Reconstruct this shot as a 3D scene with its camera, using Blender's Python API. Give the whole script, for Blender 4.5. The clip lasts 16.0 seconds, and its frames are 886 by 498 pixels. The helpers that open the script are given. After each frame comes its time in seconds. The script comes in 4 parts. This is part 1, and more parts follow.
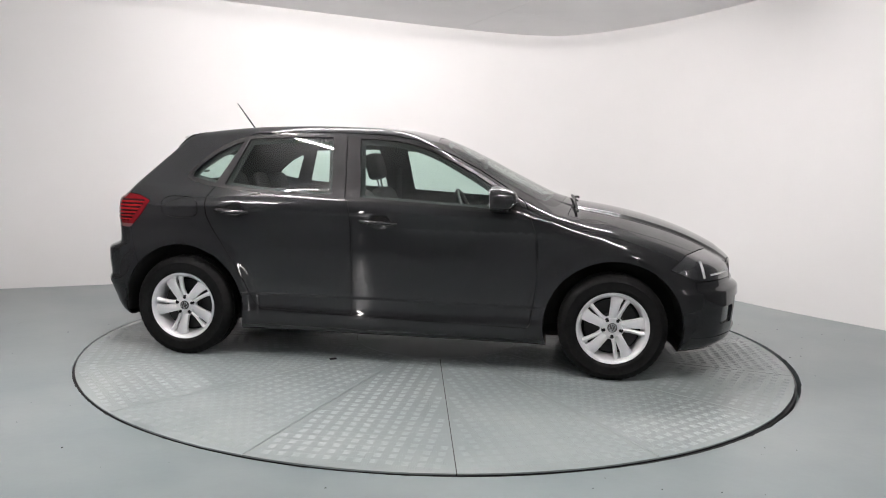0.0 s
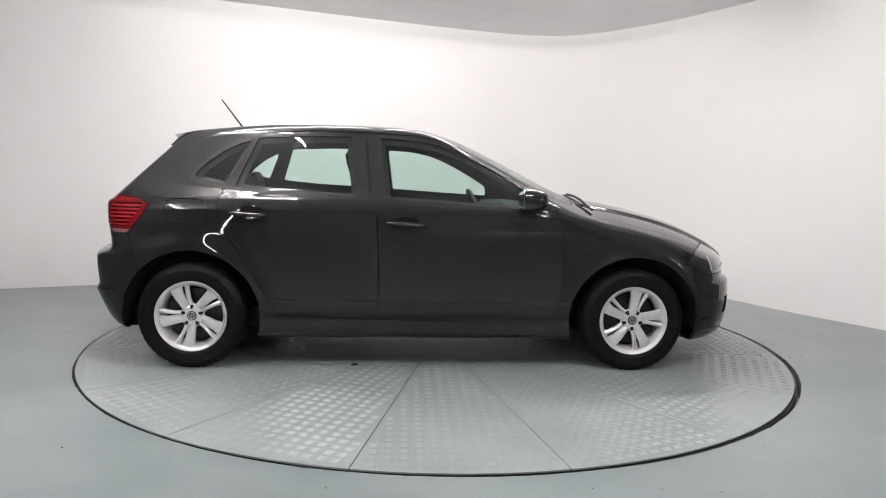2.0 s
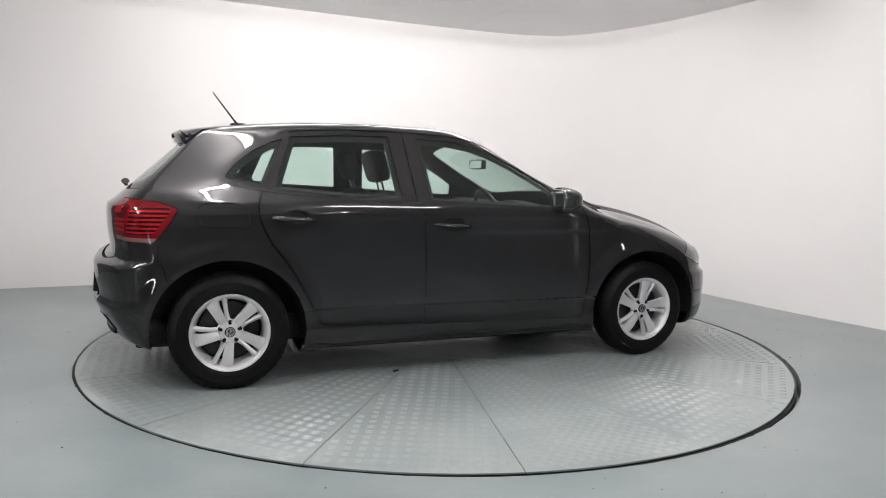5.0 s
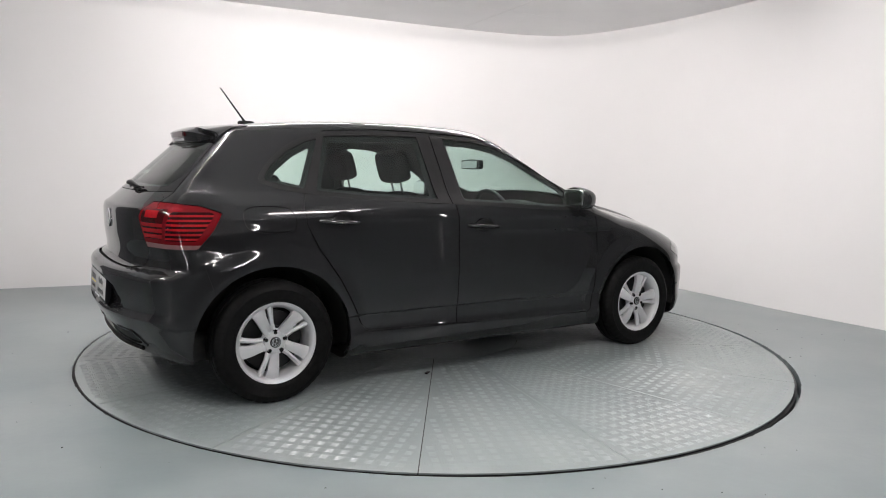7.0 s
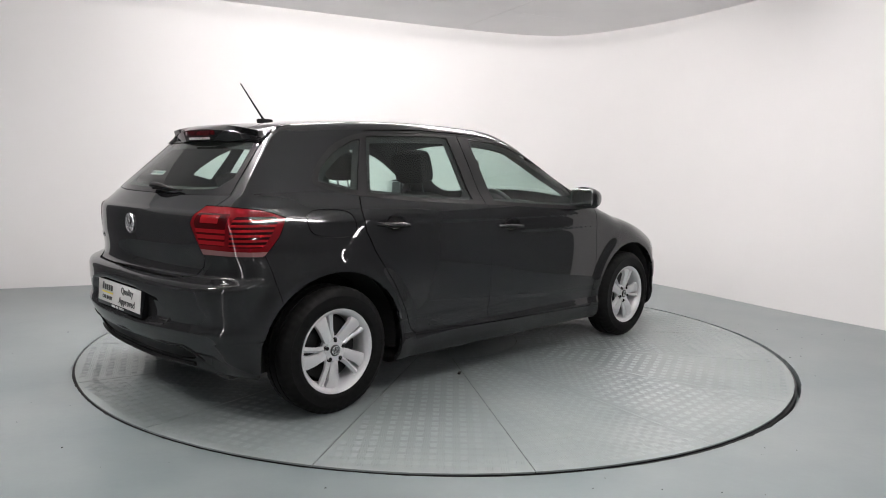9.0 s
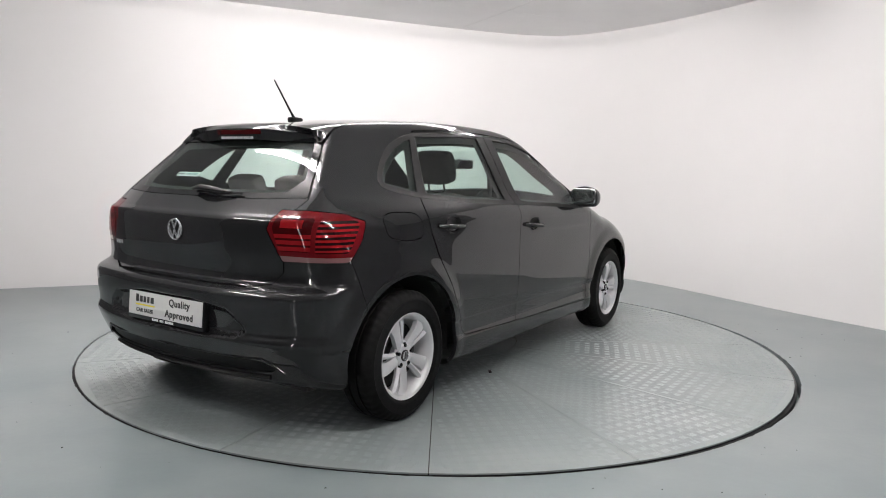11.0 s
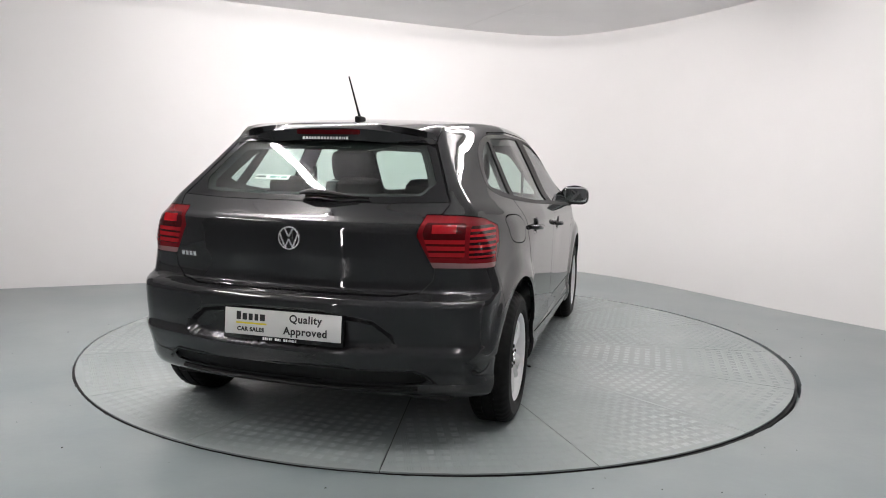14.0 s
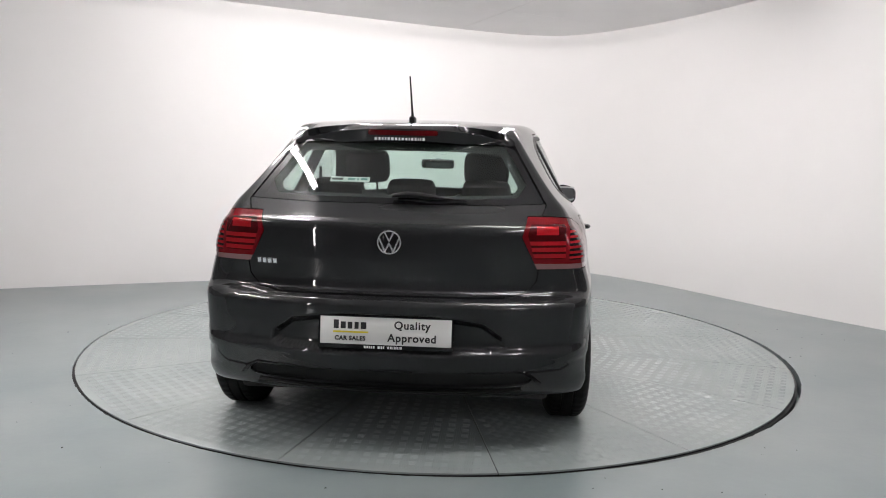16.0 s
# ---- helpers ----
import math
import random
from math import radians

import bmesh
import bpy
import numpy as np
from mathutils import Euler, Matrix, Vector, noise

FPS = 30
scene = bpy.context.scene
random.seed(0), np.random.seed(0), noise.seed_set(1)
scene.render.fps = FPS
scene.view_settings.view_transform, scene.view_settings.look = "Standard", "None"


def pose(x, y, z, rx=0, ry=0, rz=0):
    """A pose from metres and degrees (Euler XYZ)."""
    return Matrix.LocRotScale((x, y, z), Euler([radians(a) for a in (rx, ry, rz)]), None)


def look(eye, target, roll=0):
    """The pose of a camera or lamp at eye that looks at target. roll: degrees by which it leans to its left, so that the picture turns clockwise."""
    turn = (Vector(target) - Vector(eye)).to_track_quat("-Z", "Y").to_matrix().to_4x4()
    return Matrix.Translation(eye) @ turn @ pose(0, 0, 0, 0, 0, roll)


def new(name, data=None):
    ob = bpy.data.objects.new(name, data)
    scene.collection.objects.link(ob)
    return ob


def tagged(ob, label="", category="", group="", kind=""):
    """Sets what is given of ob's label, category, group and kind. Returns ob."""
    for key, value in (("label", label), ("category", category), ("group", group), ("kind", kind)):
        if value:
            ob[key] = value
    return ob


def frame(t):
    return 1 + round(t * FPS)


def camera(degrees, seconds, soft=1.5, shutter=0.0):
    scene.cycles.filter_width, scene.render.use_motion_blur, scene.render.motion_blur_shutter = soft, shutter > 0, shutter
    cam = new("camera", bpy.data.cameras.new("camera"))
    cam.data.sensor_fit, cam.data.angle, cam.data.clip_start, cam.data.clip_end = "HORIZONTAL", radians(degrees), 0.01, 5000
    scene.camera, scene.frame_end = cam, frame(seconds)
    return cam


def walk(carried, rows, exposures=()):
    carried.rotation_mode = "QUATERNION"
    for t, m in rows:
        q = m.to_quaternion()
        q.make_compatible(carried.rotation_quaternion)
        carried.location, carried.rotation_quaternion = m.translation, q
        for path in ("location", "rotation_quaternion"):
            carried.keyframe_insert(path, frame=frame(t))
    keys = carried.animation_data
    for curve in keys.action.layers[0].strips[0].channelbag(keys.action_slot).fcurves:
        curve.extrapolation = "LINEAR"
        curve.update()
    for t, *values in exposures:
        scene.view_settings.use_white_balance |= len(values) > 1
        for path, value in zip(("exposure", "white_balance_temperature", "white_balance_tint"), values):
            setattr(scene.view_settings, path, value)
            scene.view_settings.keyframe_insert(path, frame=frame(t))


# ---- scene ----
# ---------- camera: stands still on a tripod in front of the turntable ----------
cam = camera(63.72, 16.0, soft=1.0)
EYE = Vector((0.0, -4.855, 1.160))
PITCH, YAW = radians(6.331), radians(0.336)
AIM = EYE + Vector((math.sin(YAW) * math.cos(PITCH), math.cos(YAW) * math.cos(PITCH), -math.sin(PITCH)))
walk(cam, [(0.0, look(EYE, AIM, 1.364)), (16.0, look(EYE, AIM, 1.364))])

TURN_START, TURN_RATE = -8.42, 5.882      # degrees, degrees a second
CAR_SIDE = 0.043                          # the car stands a little off the disc's centre
CEIL = 2.74

# ---------- world and light ----------
world = bpy.data.worlds.new("world")
scene.world = world
world.use_nodes = True
world.node_tree.nodes["Background"].inputs[0].default_value = (0.9, 0.95, 1.0, 1)
world.node_tree.nodes["Background"].inputs[1].default_value = 0.02
scene.view_settings.exposure = -0.01


# tubes on the ceiling, out of view over and behind the camera: x, y, length, turn, share of the glow;
# the fourth follows a reflection, the others are placed to balance floor and walls
TUBES = [(-1.2, -0.10, 1.5, 25, 0.78), (0.28, 0.55, 1.5, 25, 0.78), (1.25, 0.50, 1.5, 25, 0.78), (-1.58, -1.07, 1.4, -48, 1.0), (1.0, -2.55, 1.5, 0, 1.0),
         (-2.9, -2.7, 1.5, 90, 1.0), (2.4, -6.2, 1.5, 90, 1.0)]
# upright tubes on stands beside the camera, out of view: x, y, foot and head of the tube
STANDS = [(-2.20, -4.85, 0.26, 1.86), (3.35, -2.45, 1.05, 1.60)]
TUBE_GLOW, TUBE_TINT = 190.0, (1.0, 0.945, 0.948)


# ---------- materials ----------
def material(name, colour, rough=0.5, metal=0.0, coat=0.0, **more):
    m = bpy.data.materials.new(name)
    m.use_nodes = True
    b = m.node_tree.nodes["Principled BSDF"]
    b.inputs["Base Color"].default_value = (*colour, 1)
    b.inputs["Roughness"].default_value = rough
    b.inputs["Metallic"].default_value = metal
    b.inputs["Coat Weight"].default_value = coat
    b.inputs["Coat Roughness"].default_value = 0.015
    for k, v in more.items():
        b.inputs[k.replace("_", " ")].default_value = v
    return m


def speckle(m, scale, low, high, target="Base Color", detail=4.0, bump=0.0, bump_scale=None, distance=0.002):
    """Two scales of noise on a material: a colour or roughness drift and a fine relief."""
    nt = m.node_tree
    b = nt.nodes["Principled BSDF"]
    co = nt.nodes.new("ShaderNodeTexCoord")
    n = nt.nodes.new("ShaderNodeTexNoise")
    n.inputs["Scale"].default_value, n.inputs["Detail"].default_value = scale, detail
    nt.links.new(co.outputs["Object"], n.inputs["Vector"])
    r = nt.nodes.new("ShaderNodeValToRGB")
    r.color_ramp.elements[0].position, r.color_ramp.elements[1].position = 0.3, 0.7
    low = (low,) * 3 if isinstance(low, float) else low
    high = (high,) * 3 if isinstance(high, float) else high
    r.color_ramp.elements[0].color, r.color_ramp.elements[1].color = (*low, 1), (*high, 1)
    nt.links.new(n.outputs["Fac"], r.inputs["Fac"])
    nt.links.new(r.outputs["Color"], b.inputs[target])
    if bump:
        n2 = nt.nodes.new("ShaderNodeTexNoise")
        n2.inputs["Scale"].default_value, n2.inputs["Detail"].default_value = bump_scale or scale * 8, 5.0
        nt.links.new(co.outputs["Object"], n2.inputs["Vector"])
        bp = nt.nodes.new("ShaderNodeBump")
        bp.inputs["Strength"].default_value, bp.inputs["Distance"].default_value = bump, distance
        nt.links.new(n2.outputs["Fac"], bp.inputs["Height"])
        nt.links.new(bp.outputs["Normal"], b.inputs["Normal"])
    return m


PAINT = material("dark_grey_car_paint", (0.0162, 0.0166, 0.0175), 0.5, 0.0, 1.0, Specular_IOR_Level=0.0, Coat_IOR=1.48)
BLACK = material("black_trim", (0.005, 0.005, 0.005), 0.5, Specular_IOR_Level=0.2)
GLOSS_BLACK = material("gloss_black_trim", (0.008, 0.008, 0.009), 0.4, 0.0, 0.8, Specular_IOR_Level=0.0, Coat_IOR=1.42)
RUBBER = speckle(material("tyre_rubber", (0.005, 0.005, 0.005), 0.6, Specular_IOR_Level=0.14), 40.0, 0.003, 0.007, bump=0.15, bump_scale=300.0, distance=0.0006)
LINING = speckle(material("dark_interior", (0.02, 0.02, 0.022), 0.9), 60.0, 0.014, 0.026)
SEAT = speckle(material("dark_seat_fabric", (0.02, 0.02, 0.022), 0.95), 120.0, 0.012, 0.03, bump=0.3, bump_scale=500.0)


def thin_glass(name, tint):
    """A thin pane: light passes straight through with the glass's tint, the surface mirrors by its angle."""
    m = bpy.data.materials.new(name)
    m.use_nodes = True
    nt = m.node_tree
    nt.nodes.remove(nt.nodes["Principled BSDF"])
    clear, gloss, mix, face = (nt.nodes.new("ShaderNode" + k) for k in ("BsdfTransparent", "BsdfGlossy", "MixShader", "LayerWeight"))
    clear.inputs["Color"].default_value = (*tint, 1)
    gloss.inputs["Roughness"].default_value = 0.0
    face.inputs["Blend"].default_value = 0.5
    power, gain = nt.nodes.new("ShaderNodeMath"), nt.nodes.new("ShaderNodeMath")
    power.operation, gain.operation = "POWER", "MULTIPLY_ADD"
    power.inputs[1].default_value, gain.inputs[1].default_value, gain.inputs[2].default_value = 5.0, 0.93, 0.07
    nt.links.new(face.outputs["Facing"], power.inputs[0])
    nt.links.new(power.outputs[0], gain.inputs[0])
    nt.links.new(gain.outputs[0], mix.inputs[0])
    nt.links.new(clear.outputs[0], mix.inputs[1])
    nt.links.new(gloss.outputs[0], mix.inputs[2])
    nt.links.new(mix.outputs[0], nt.nodes["Material Output"].inputs["Surface"])
    return m


GLASS = thin_glass("tinted_glass", (0.74, 0.86, 0.815))
RED = material("red_lens", (0.125, 0.004, 0.007), 0.4, 0.0, 1.0, Specular_IOR_Level=0.0, Coat_IOR=1.36)
WHITE_LENS = material("white_lens", (0.20, 0.10, 0.10), 0.12, 0.0, 1.0)
SILVER = speckle(material("silver_alloy", (0.76, 0.76, 0.77), 0.34, 0.45), 30.0, 0.33, 0.41, target="Roughness")
DARK_METAL = material("dark_metal", (0.022, 0.022, 0.023), 0.5, 0.3)
CHROME = material("chrome", (0.92, 0.92, 0.93), 0.24, 0.85)
WALL = speckle(material("white_wall_paint", (0.78, 0.77, 0.76), 0.65), 1.3, (0.77, 0.76, 0.75), (0.79, 0.78, 0.77), bump=0.08, bump_scale=60.0)
CEILING = speckle(material("ceiling_paint", (0.80, 0.79, 0.79), 0.7), 2.0, (0.79, 0.78, 0.78), (0.82, 0.81, 0.81))
FLOOR = speckle(material("grey_floor_paint", (0.215, 0.25, 0.252), 0.28), 1.4, (0.168, 0.206, 0.210), (0.236, 0.268, 0.266), bump=0.2, bump_scale=25.0)
DISC = speckle(material("painted_steel_plate", (0.255, 0.292, 0.294), 0.27), 1.7, (0.235, 0.270, 0.273), (0.28, 0.312, 0.31), bump=0.1, bump_scale=30.0)
# unseen walls beside and behind the camera, darkened so the car reflects less
UNSEEN_WALL = speckle(material("unseen_dark_wall", (0.12, 0.12, 0.125), 0.6), 1.5, (0.105, 0.105, 0.11), (0.135, 0.135, 0.14))
GAP = material("black_gap", (0.006, 0.006, 0.006), 0.8)
PLATE = material("white_plate", (0.72, 0.72, 0.70), 0.25)


# ---------- mesh helpers ----------
def part(name, bm, mat, parent=None, label="", smooth=True):
    me = bpy.data.meshes.new(name)
    bm.to_mesh(me)
    bm.free()
    me.materials.append(mat)
    if smooth:
        me.shade_smooth()
        me.set_sharp_from_angle(angle=radians(38))
    ob = new(name, me)
    ob.parent = parent
    return tagged(ob, label)


def box(bm, lo, hi, bevel=0.0, m=None, segments=2):
    r = bmesh.ops.create_cube(bm, size=1.0)
    c = [(a + b) / 2 for a, b in zip(lo, hi)]
    s = [b - a for a, b in zip(lo, hi)]
    bmesh.ops.scale(bm, vec=s, verts=r["verts"])
    bmesh.ops.translate(bm, vec=c, verts=r["verts"])
    if bevel:
        edges = list({e for v in r["verts"] for e in v.link_edges})
        out = bmesh.ops.bevel(bm, geom=edges, offset=bevel, segments=segments, profile=0.5, affect="EDGES")
        verts = list({v for f in out["faces"] for v in f.verts})
    else:
        verts = r["verts"]
    if m is not None:
        bmesh.ops.transform(bm, matrix=m, verts=verts)
    return verts


def lathe(bm, profile, steps=64, m=None, closed=False):
    """Turns (radius, along) rows round the y axis."""
    rings = []
    for k in range(steps):
        a = 2 * math.pi * k / steps
        rings.append([bm.verts.new((r * math.cos(a), h, r * math.sin(a))) for r, h in profile])
    n = len(profile)
    for k in range(steps):
        p, q = rings[k], rings[(k + 1) % steps]
        for i in range(n if closed else n - 1):
            bm.faces.new((p[i], p[(i + 1) % n], q[(i + 1) % n], q[i]))
    if m is not None:
        bmesh.ops.transform(bm, matrix=m, verts=[v for r in rings for v in r])
    bmesh.ops.recalc_face_normals(bm, faces=bm.faces)


def prism(bm, outline, lo, hi, axes="xz", bevel=0.0):
    """A flat outline, pulled from lo to hi along the axis that is left."""
    other = ({0, 1, 2} - {"xyz".index(a) for a in axes}).pop()

    def at(p, d):
        c = [0, 0, 0]
        c["xyz".index(axes[0])], c["xyz".index(axes[1])], c[other] = p[0], p[1], d
        return bm.verts.new(c)
    a, b = [at(p, lo) for p in outline], [at(p, hi) for p in outline]
    faces = [bm.faces.new(a), bm.faces.new(b[::-1])]
    for i in range(len(a)):
        j = (i + 1) % len(a)
        faces.append(bm.faces.new((a[j], a[i], b[i], b[j])))
    bmesh.ops.recalc_face_normals(bm, faces=faces)
    if bevel:
        bmesh.ops.bevel(bm, geom=list({e for f in faces for e in f.edges}), offset=bevel, segments=2, profile=0.5, affect="EDGES")


def bar(bm, path, radius, sides=10, flat=1.0):
    """A round bar along a path of points."""
    pts = [Vector(p) for p in path]
    rings = []
    for i, p in enumerate(pts):
        d = (pts[min(i + 1, len(pts) - 1)] - pts[max(i - 1, 0)]).normalized()
        u = d.cross(Vector((0, 0, 1)) if abs(d.z) < 0.9 else Vector((1, 0, 0))).normalized()
        v = d.cross(u)
        r = radius[i] if isinstance(radius, (list, tuple)) else radius
        rings.append([bm.verts.new(p + u * r * math.cos(a) + v * r * flat * math.sin(a)) for a in (2 * math.pi * k / sides for k in range(sides))])
    for p, q in zip(rings, rings[1:]):
        for k in range(sides):
            bm.faces.new((p[k], p[(k + 1) % sides], q[(k + 1) % sides], q[k]))
    bm.faces.new(rings[0][::-1])
    bm.faces.new(rings[-1])
    bmesh.ops.recalc_face_normals(bm, faces=bm.faces)


def smooth_curve(xs, ys):
    """A smooth curve through rows, with no overshoot."""
    x, y = np.array(xs, float), np.array(ys, float)
    h, d = np.diff(x), np.diff(y) / np.diff(x)
    s = np.zeros(len(x))
    s[1:-1] = np.where(d[:-1] * d[1:] > 0, 2 * d[:-1] * d[1:] / np.where(d[:-1] + d[1:] == 0, 1, d[:-1] + d[1:]), 0)
    s[0], s[-1] = d[0], d[-1]

    def at(q):
        q = np.clip(q, x[0], x[-1])
        i = np.clip(np.searchsorted(x, q) - 1, 0, len(h) - 1)
        t = (q - x[i]) / h[i]
        return ((2 * t**3 - 3 * t**2 + 1) * y[i] + (t**3 - 2 * t**2 + t) * h[i] * s[i] + (-2 * t**3 + 3 * t**2) * y[i + 1] + (t**3 - t**2) * h[i] * s[i + 1])
    return at


def chaikin(points, times=2, closed=True):
    for _ in range(times):
        out = []
        n = len(points)
        for i in range(n if closed else n - 1):
            a, b = points[i], points[(i + 1) % n]
            out += [(0.75 * a[0] + 0.25 * b[0], 0.75 * a[1] + 0.25 * b[1]), (0.25 * a[0] + 0.75 * b[0], 0.25 * a[1] + 0.75 * b[1])]
        points = out if closed else [points[0]] + out + [points[-1]]
    return points


def outline_distance(points, p, q):
    """Signed distance to a closed outline, negative inside; far from it a plain positive value."""
    p, q = np.asarray(p, float), np.asarray(q, float)
    xs, ys = [c[0] for c in points], [c[1] for c in points]
    near = (p > min(xs) - 0.12) & (p < max(xs) + 0.12) & (q > min(ys) - 0.12) & (q < max(ys) + 0.12)
    out = np.full(p.shape, 0.15)
    u, w = p[near], q[near]
    best, inside = np.full(u.shape, 1e9), np.zeros(u.shape, bool)
    n = len(points)
    for i in range(n):
        (ax, ay), (bx, by) = points[i], points[(i + 1) % n]
        ex, ey = bx - ax, by - ay
        t = np.clip(((u - ax) * ex + (w - ay) * ey) / (ex * ex + ey * ey + 1e-12), 0, 1)
        best = np.minimum(best, np.hypot(u - ax - t * ex, w - ay - t * ey))
        if ay != by:
            inside ^= ((ay > w) != (by > w)) & (u < ax + (w - ay) * ex / ey)
    out[near] = np.where(inside, -best, best)
    return out


# ---------- the room ----------
WALL_LINE = [(-4.35, 1.33), (-3.95, 1.50), (-3.12, 1.88), (-2.10, 2.30), (-1.31, 2.70), (-0.455, 3.11), (0.35, 3.47), (1.01, 3.68), (1.45, 3.66), (1.86, 3.33), (2.35, 2.68),
             (2.73, 1.92), (3.07, 1.23), (3.50, 0.55), (3.72, 0.20)]


def room():
    line = chaikin(WALL_LINE, 3, False)
    loop = [(-6.0, 0.55)] + line + [(5.2, -2.2), (5.2, -9.5), (-6.0, -9.5)]
    n = len(loop)
    area = [Vector(p) for p in loop]
    outer = []
    for i in range(n):
        a, b = (area[i] - area[i - 1]).normalized(), (area[(i + 1) % n] - area[i]).normalized()
        d = (a + b).normalized()
        outer.append(area[i] + Vector((-d.y, d.x)) * 0.15)
    cuts = [0, 1, 1 + len(line) - 1, n - 3, n - 2, n - 1, n]
    names = ["wall_side_west", "wall_curved", "wall_side_east", "wall_east", "wall_back", "wall_west"]
    for name, a, b in zip(names, cuts, cuts[1:]):
        bm = bmesh.new()
        rows = []
        for i in range(a, b + 1):
            p, q = area[i % n], outer[i % n]
            rows.append([bm.verts.new(c) for c in ((p.x, p.y, 0), (p.x, p.y, CEIL), (q.x, q.y, CEIL), (q.x, q.y, 0))])
        for r, s in zip(rows, rows[1:]):
            for k in range(4):
                bm.faces.new((r[k], r[(k + 1) % 4], s[(k + 1) % 4], s[k]))
        bm.faces.new(rows[0])
        bm.faces.new(rows[-1][::-1])
        bmesh.ops.recalc_face_normals(bm, faces=bm.faces)
        white = name == "wall_curved"
        tagged(part(name, bm, WALL if white else UNSEEN_WALL), "smooth white painted studio wall" if white else "unseen plain wall, dark grey to dim reflections and bounce", "wall", kind="structure")
    bm = bmesh.new()
    turn = pose(0.62, 2.43, 0, 0, 0, 25)
    for i in range(-5, 7):
        for j in range(-12, 8):
            corners = [turn @ Vector((2.4 * i + b, 1.2 * j + a, 0)) for a, b in ((0.002, 0.002), (0.002, 2.398), (1.198, 2.398), (1.198, 0.002))]
            lo, hi = [bm.verts.new((c.x, c.y, CEIL)) for c in corners], [bm.verts.new((c.x, c.y, CEIL + 0.012)) for c in corners]
            bm.faces.new(lo[::-1])
            for k in range(4):
                bm.faces.new((lo[k], lo[(k + 1) % 4], hi[(k + 1) % 4], hi[k]))
    prism(bm, [(-15, -15), (15, -15), (15, 15), (-15, 15)], CEIL + 0.012, CEIL + 0.1, "xy")
    tagged(part("ceiling", bm, CEILING, smooth=False), "plain off-white boarded ceiling", "ceiling", kind="structure")
    # floor with a round hole for the turntable
    bm = bmesh.new()
    k = 480
    rng = random.Random(3)
    chips = [0.0015 * math.sin(0.21 * i) + rng.uniform(-0.001, 0.001) + (0.004 if rng.random() < 0.05 else 0.0) for i in range(k)]
    hole = [bm.verts.new((0.012 + (RING + chips[i]) * math.cos(2 * math.pi * i / k), 0.006 + (RING + chips[i]) * math.sin(2 * math.pi * i / k), 0)) for i in range(k)]
    deep = [bm.verts.new((v.co.x, v.co.y, -0.10)) for v in hole]
    mid = [bm.verts.new((v.co.x * 1.15, v.co.y * 1.15, 0)) for v in hole]
    far = [bm.verts.new((12 * math.cos(2 * math.pi * i / k), 12 * math.sin(2 * math.pi * i / k), 0)) for i in range(k)]
    for i in range(k):
        j = (i + 1) % k
        bm.faces.new((deep[i], deep[j], hole[j], hole[i]))
        bm.faces.new((hole[i], hole[j], mid[j], mid[i]))
        bm.faces.new((mid[i], mid[j], far[j], far[i]))
    bm.faces.new(deep[::-1])
    bmesh.ops.recalc_face_normals(bm, faces=bm.faces)
    tagged(part("floor", bm, FLOOR), "grey-green painted concrete floor, scuffed and glossy", "floor", kind="structure")


DISC_R, RING = 2.235, 2.262


SEAMS = [-79.3 + 22.5 * k for k in range(16)]


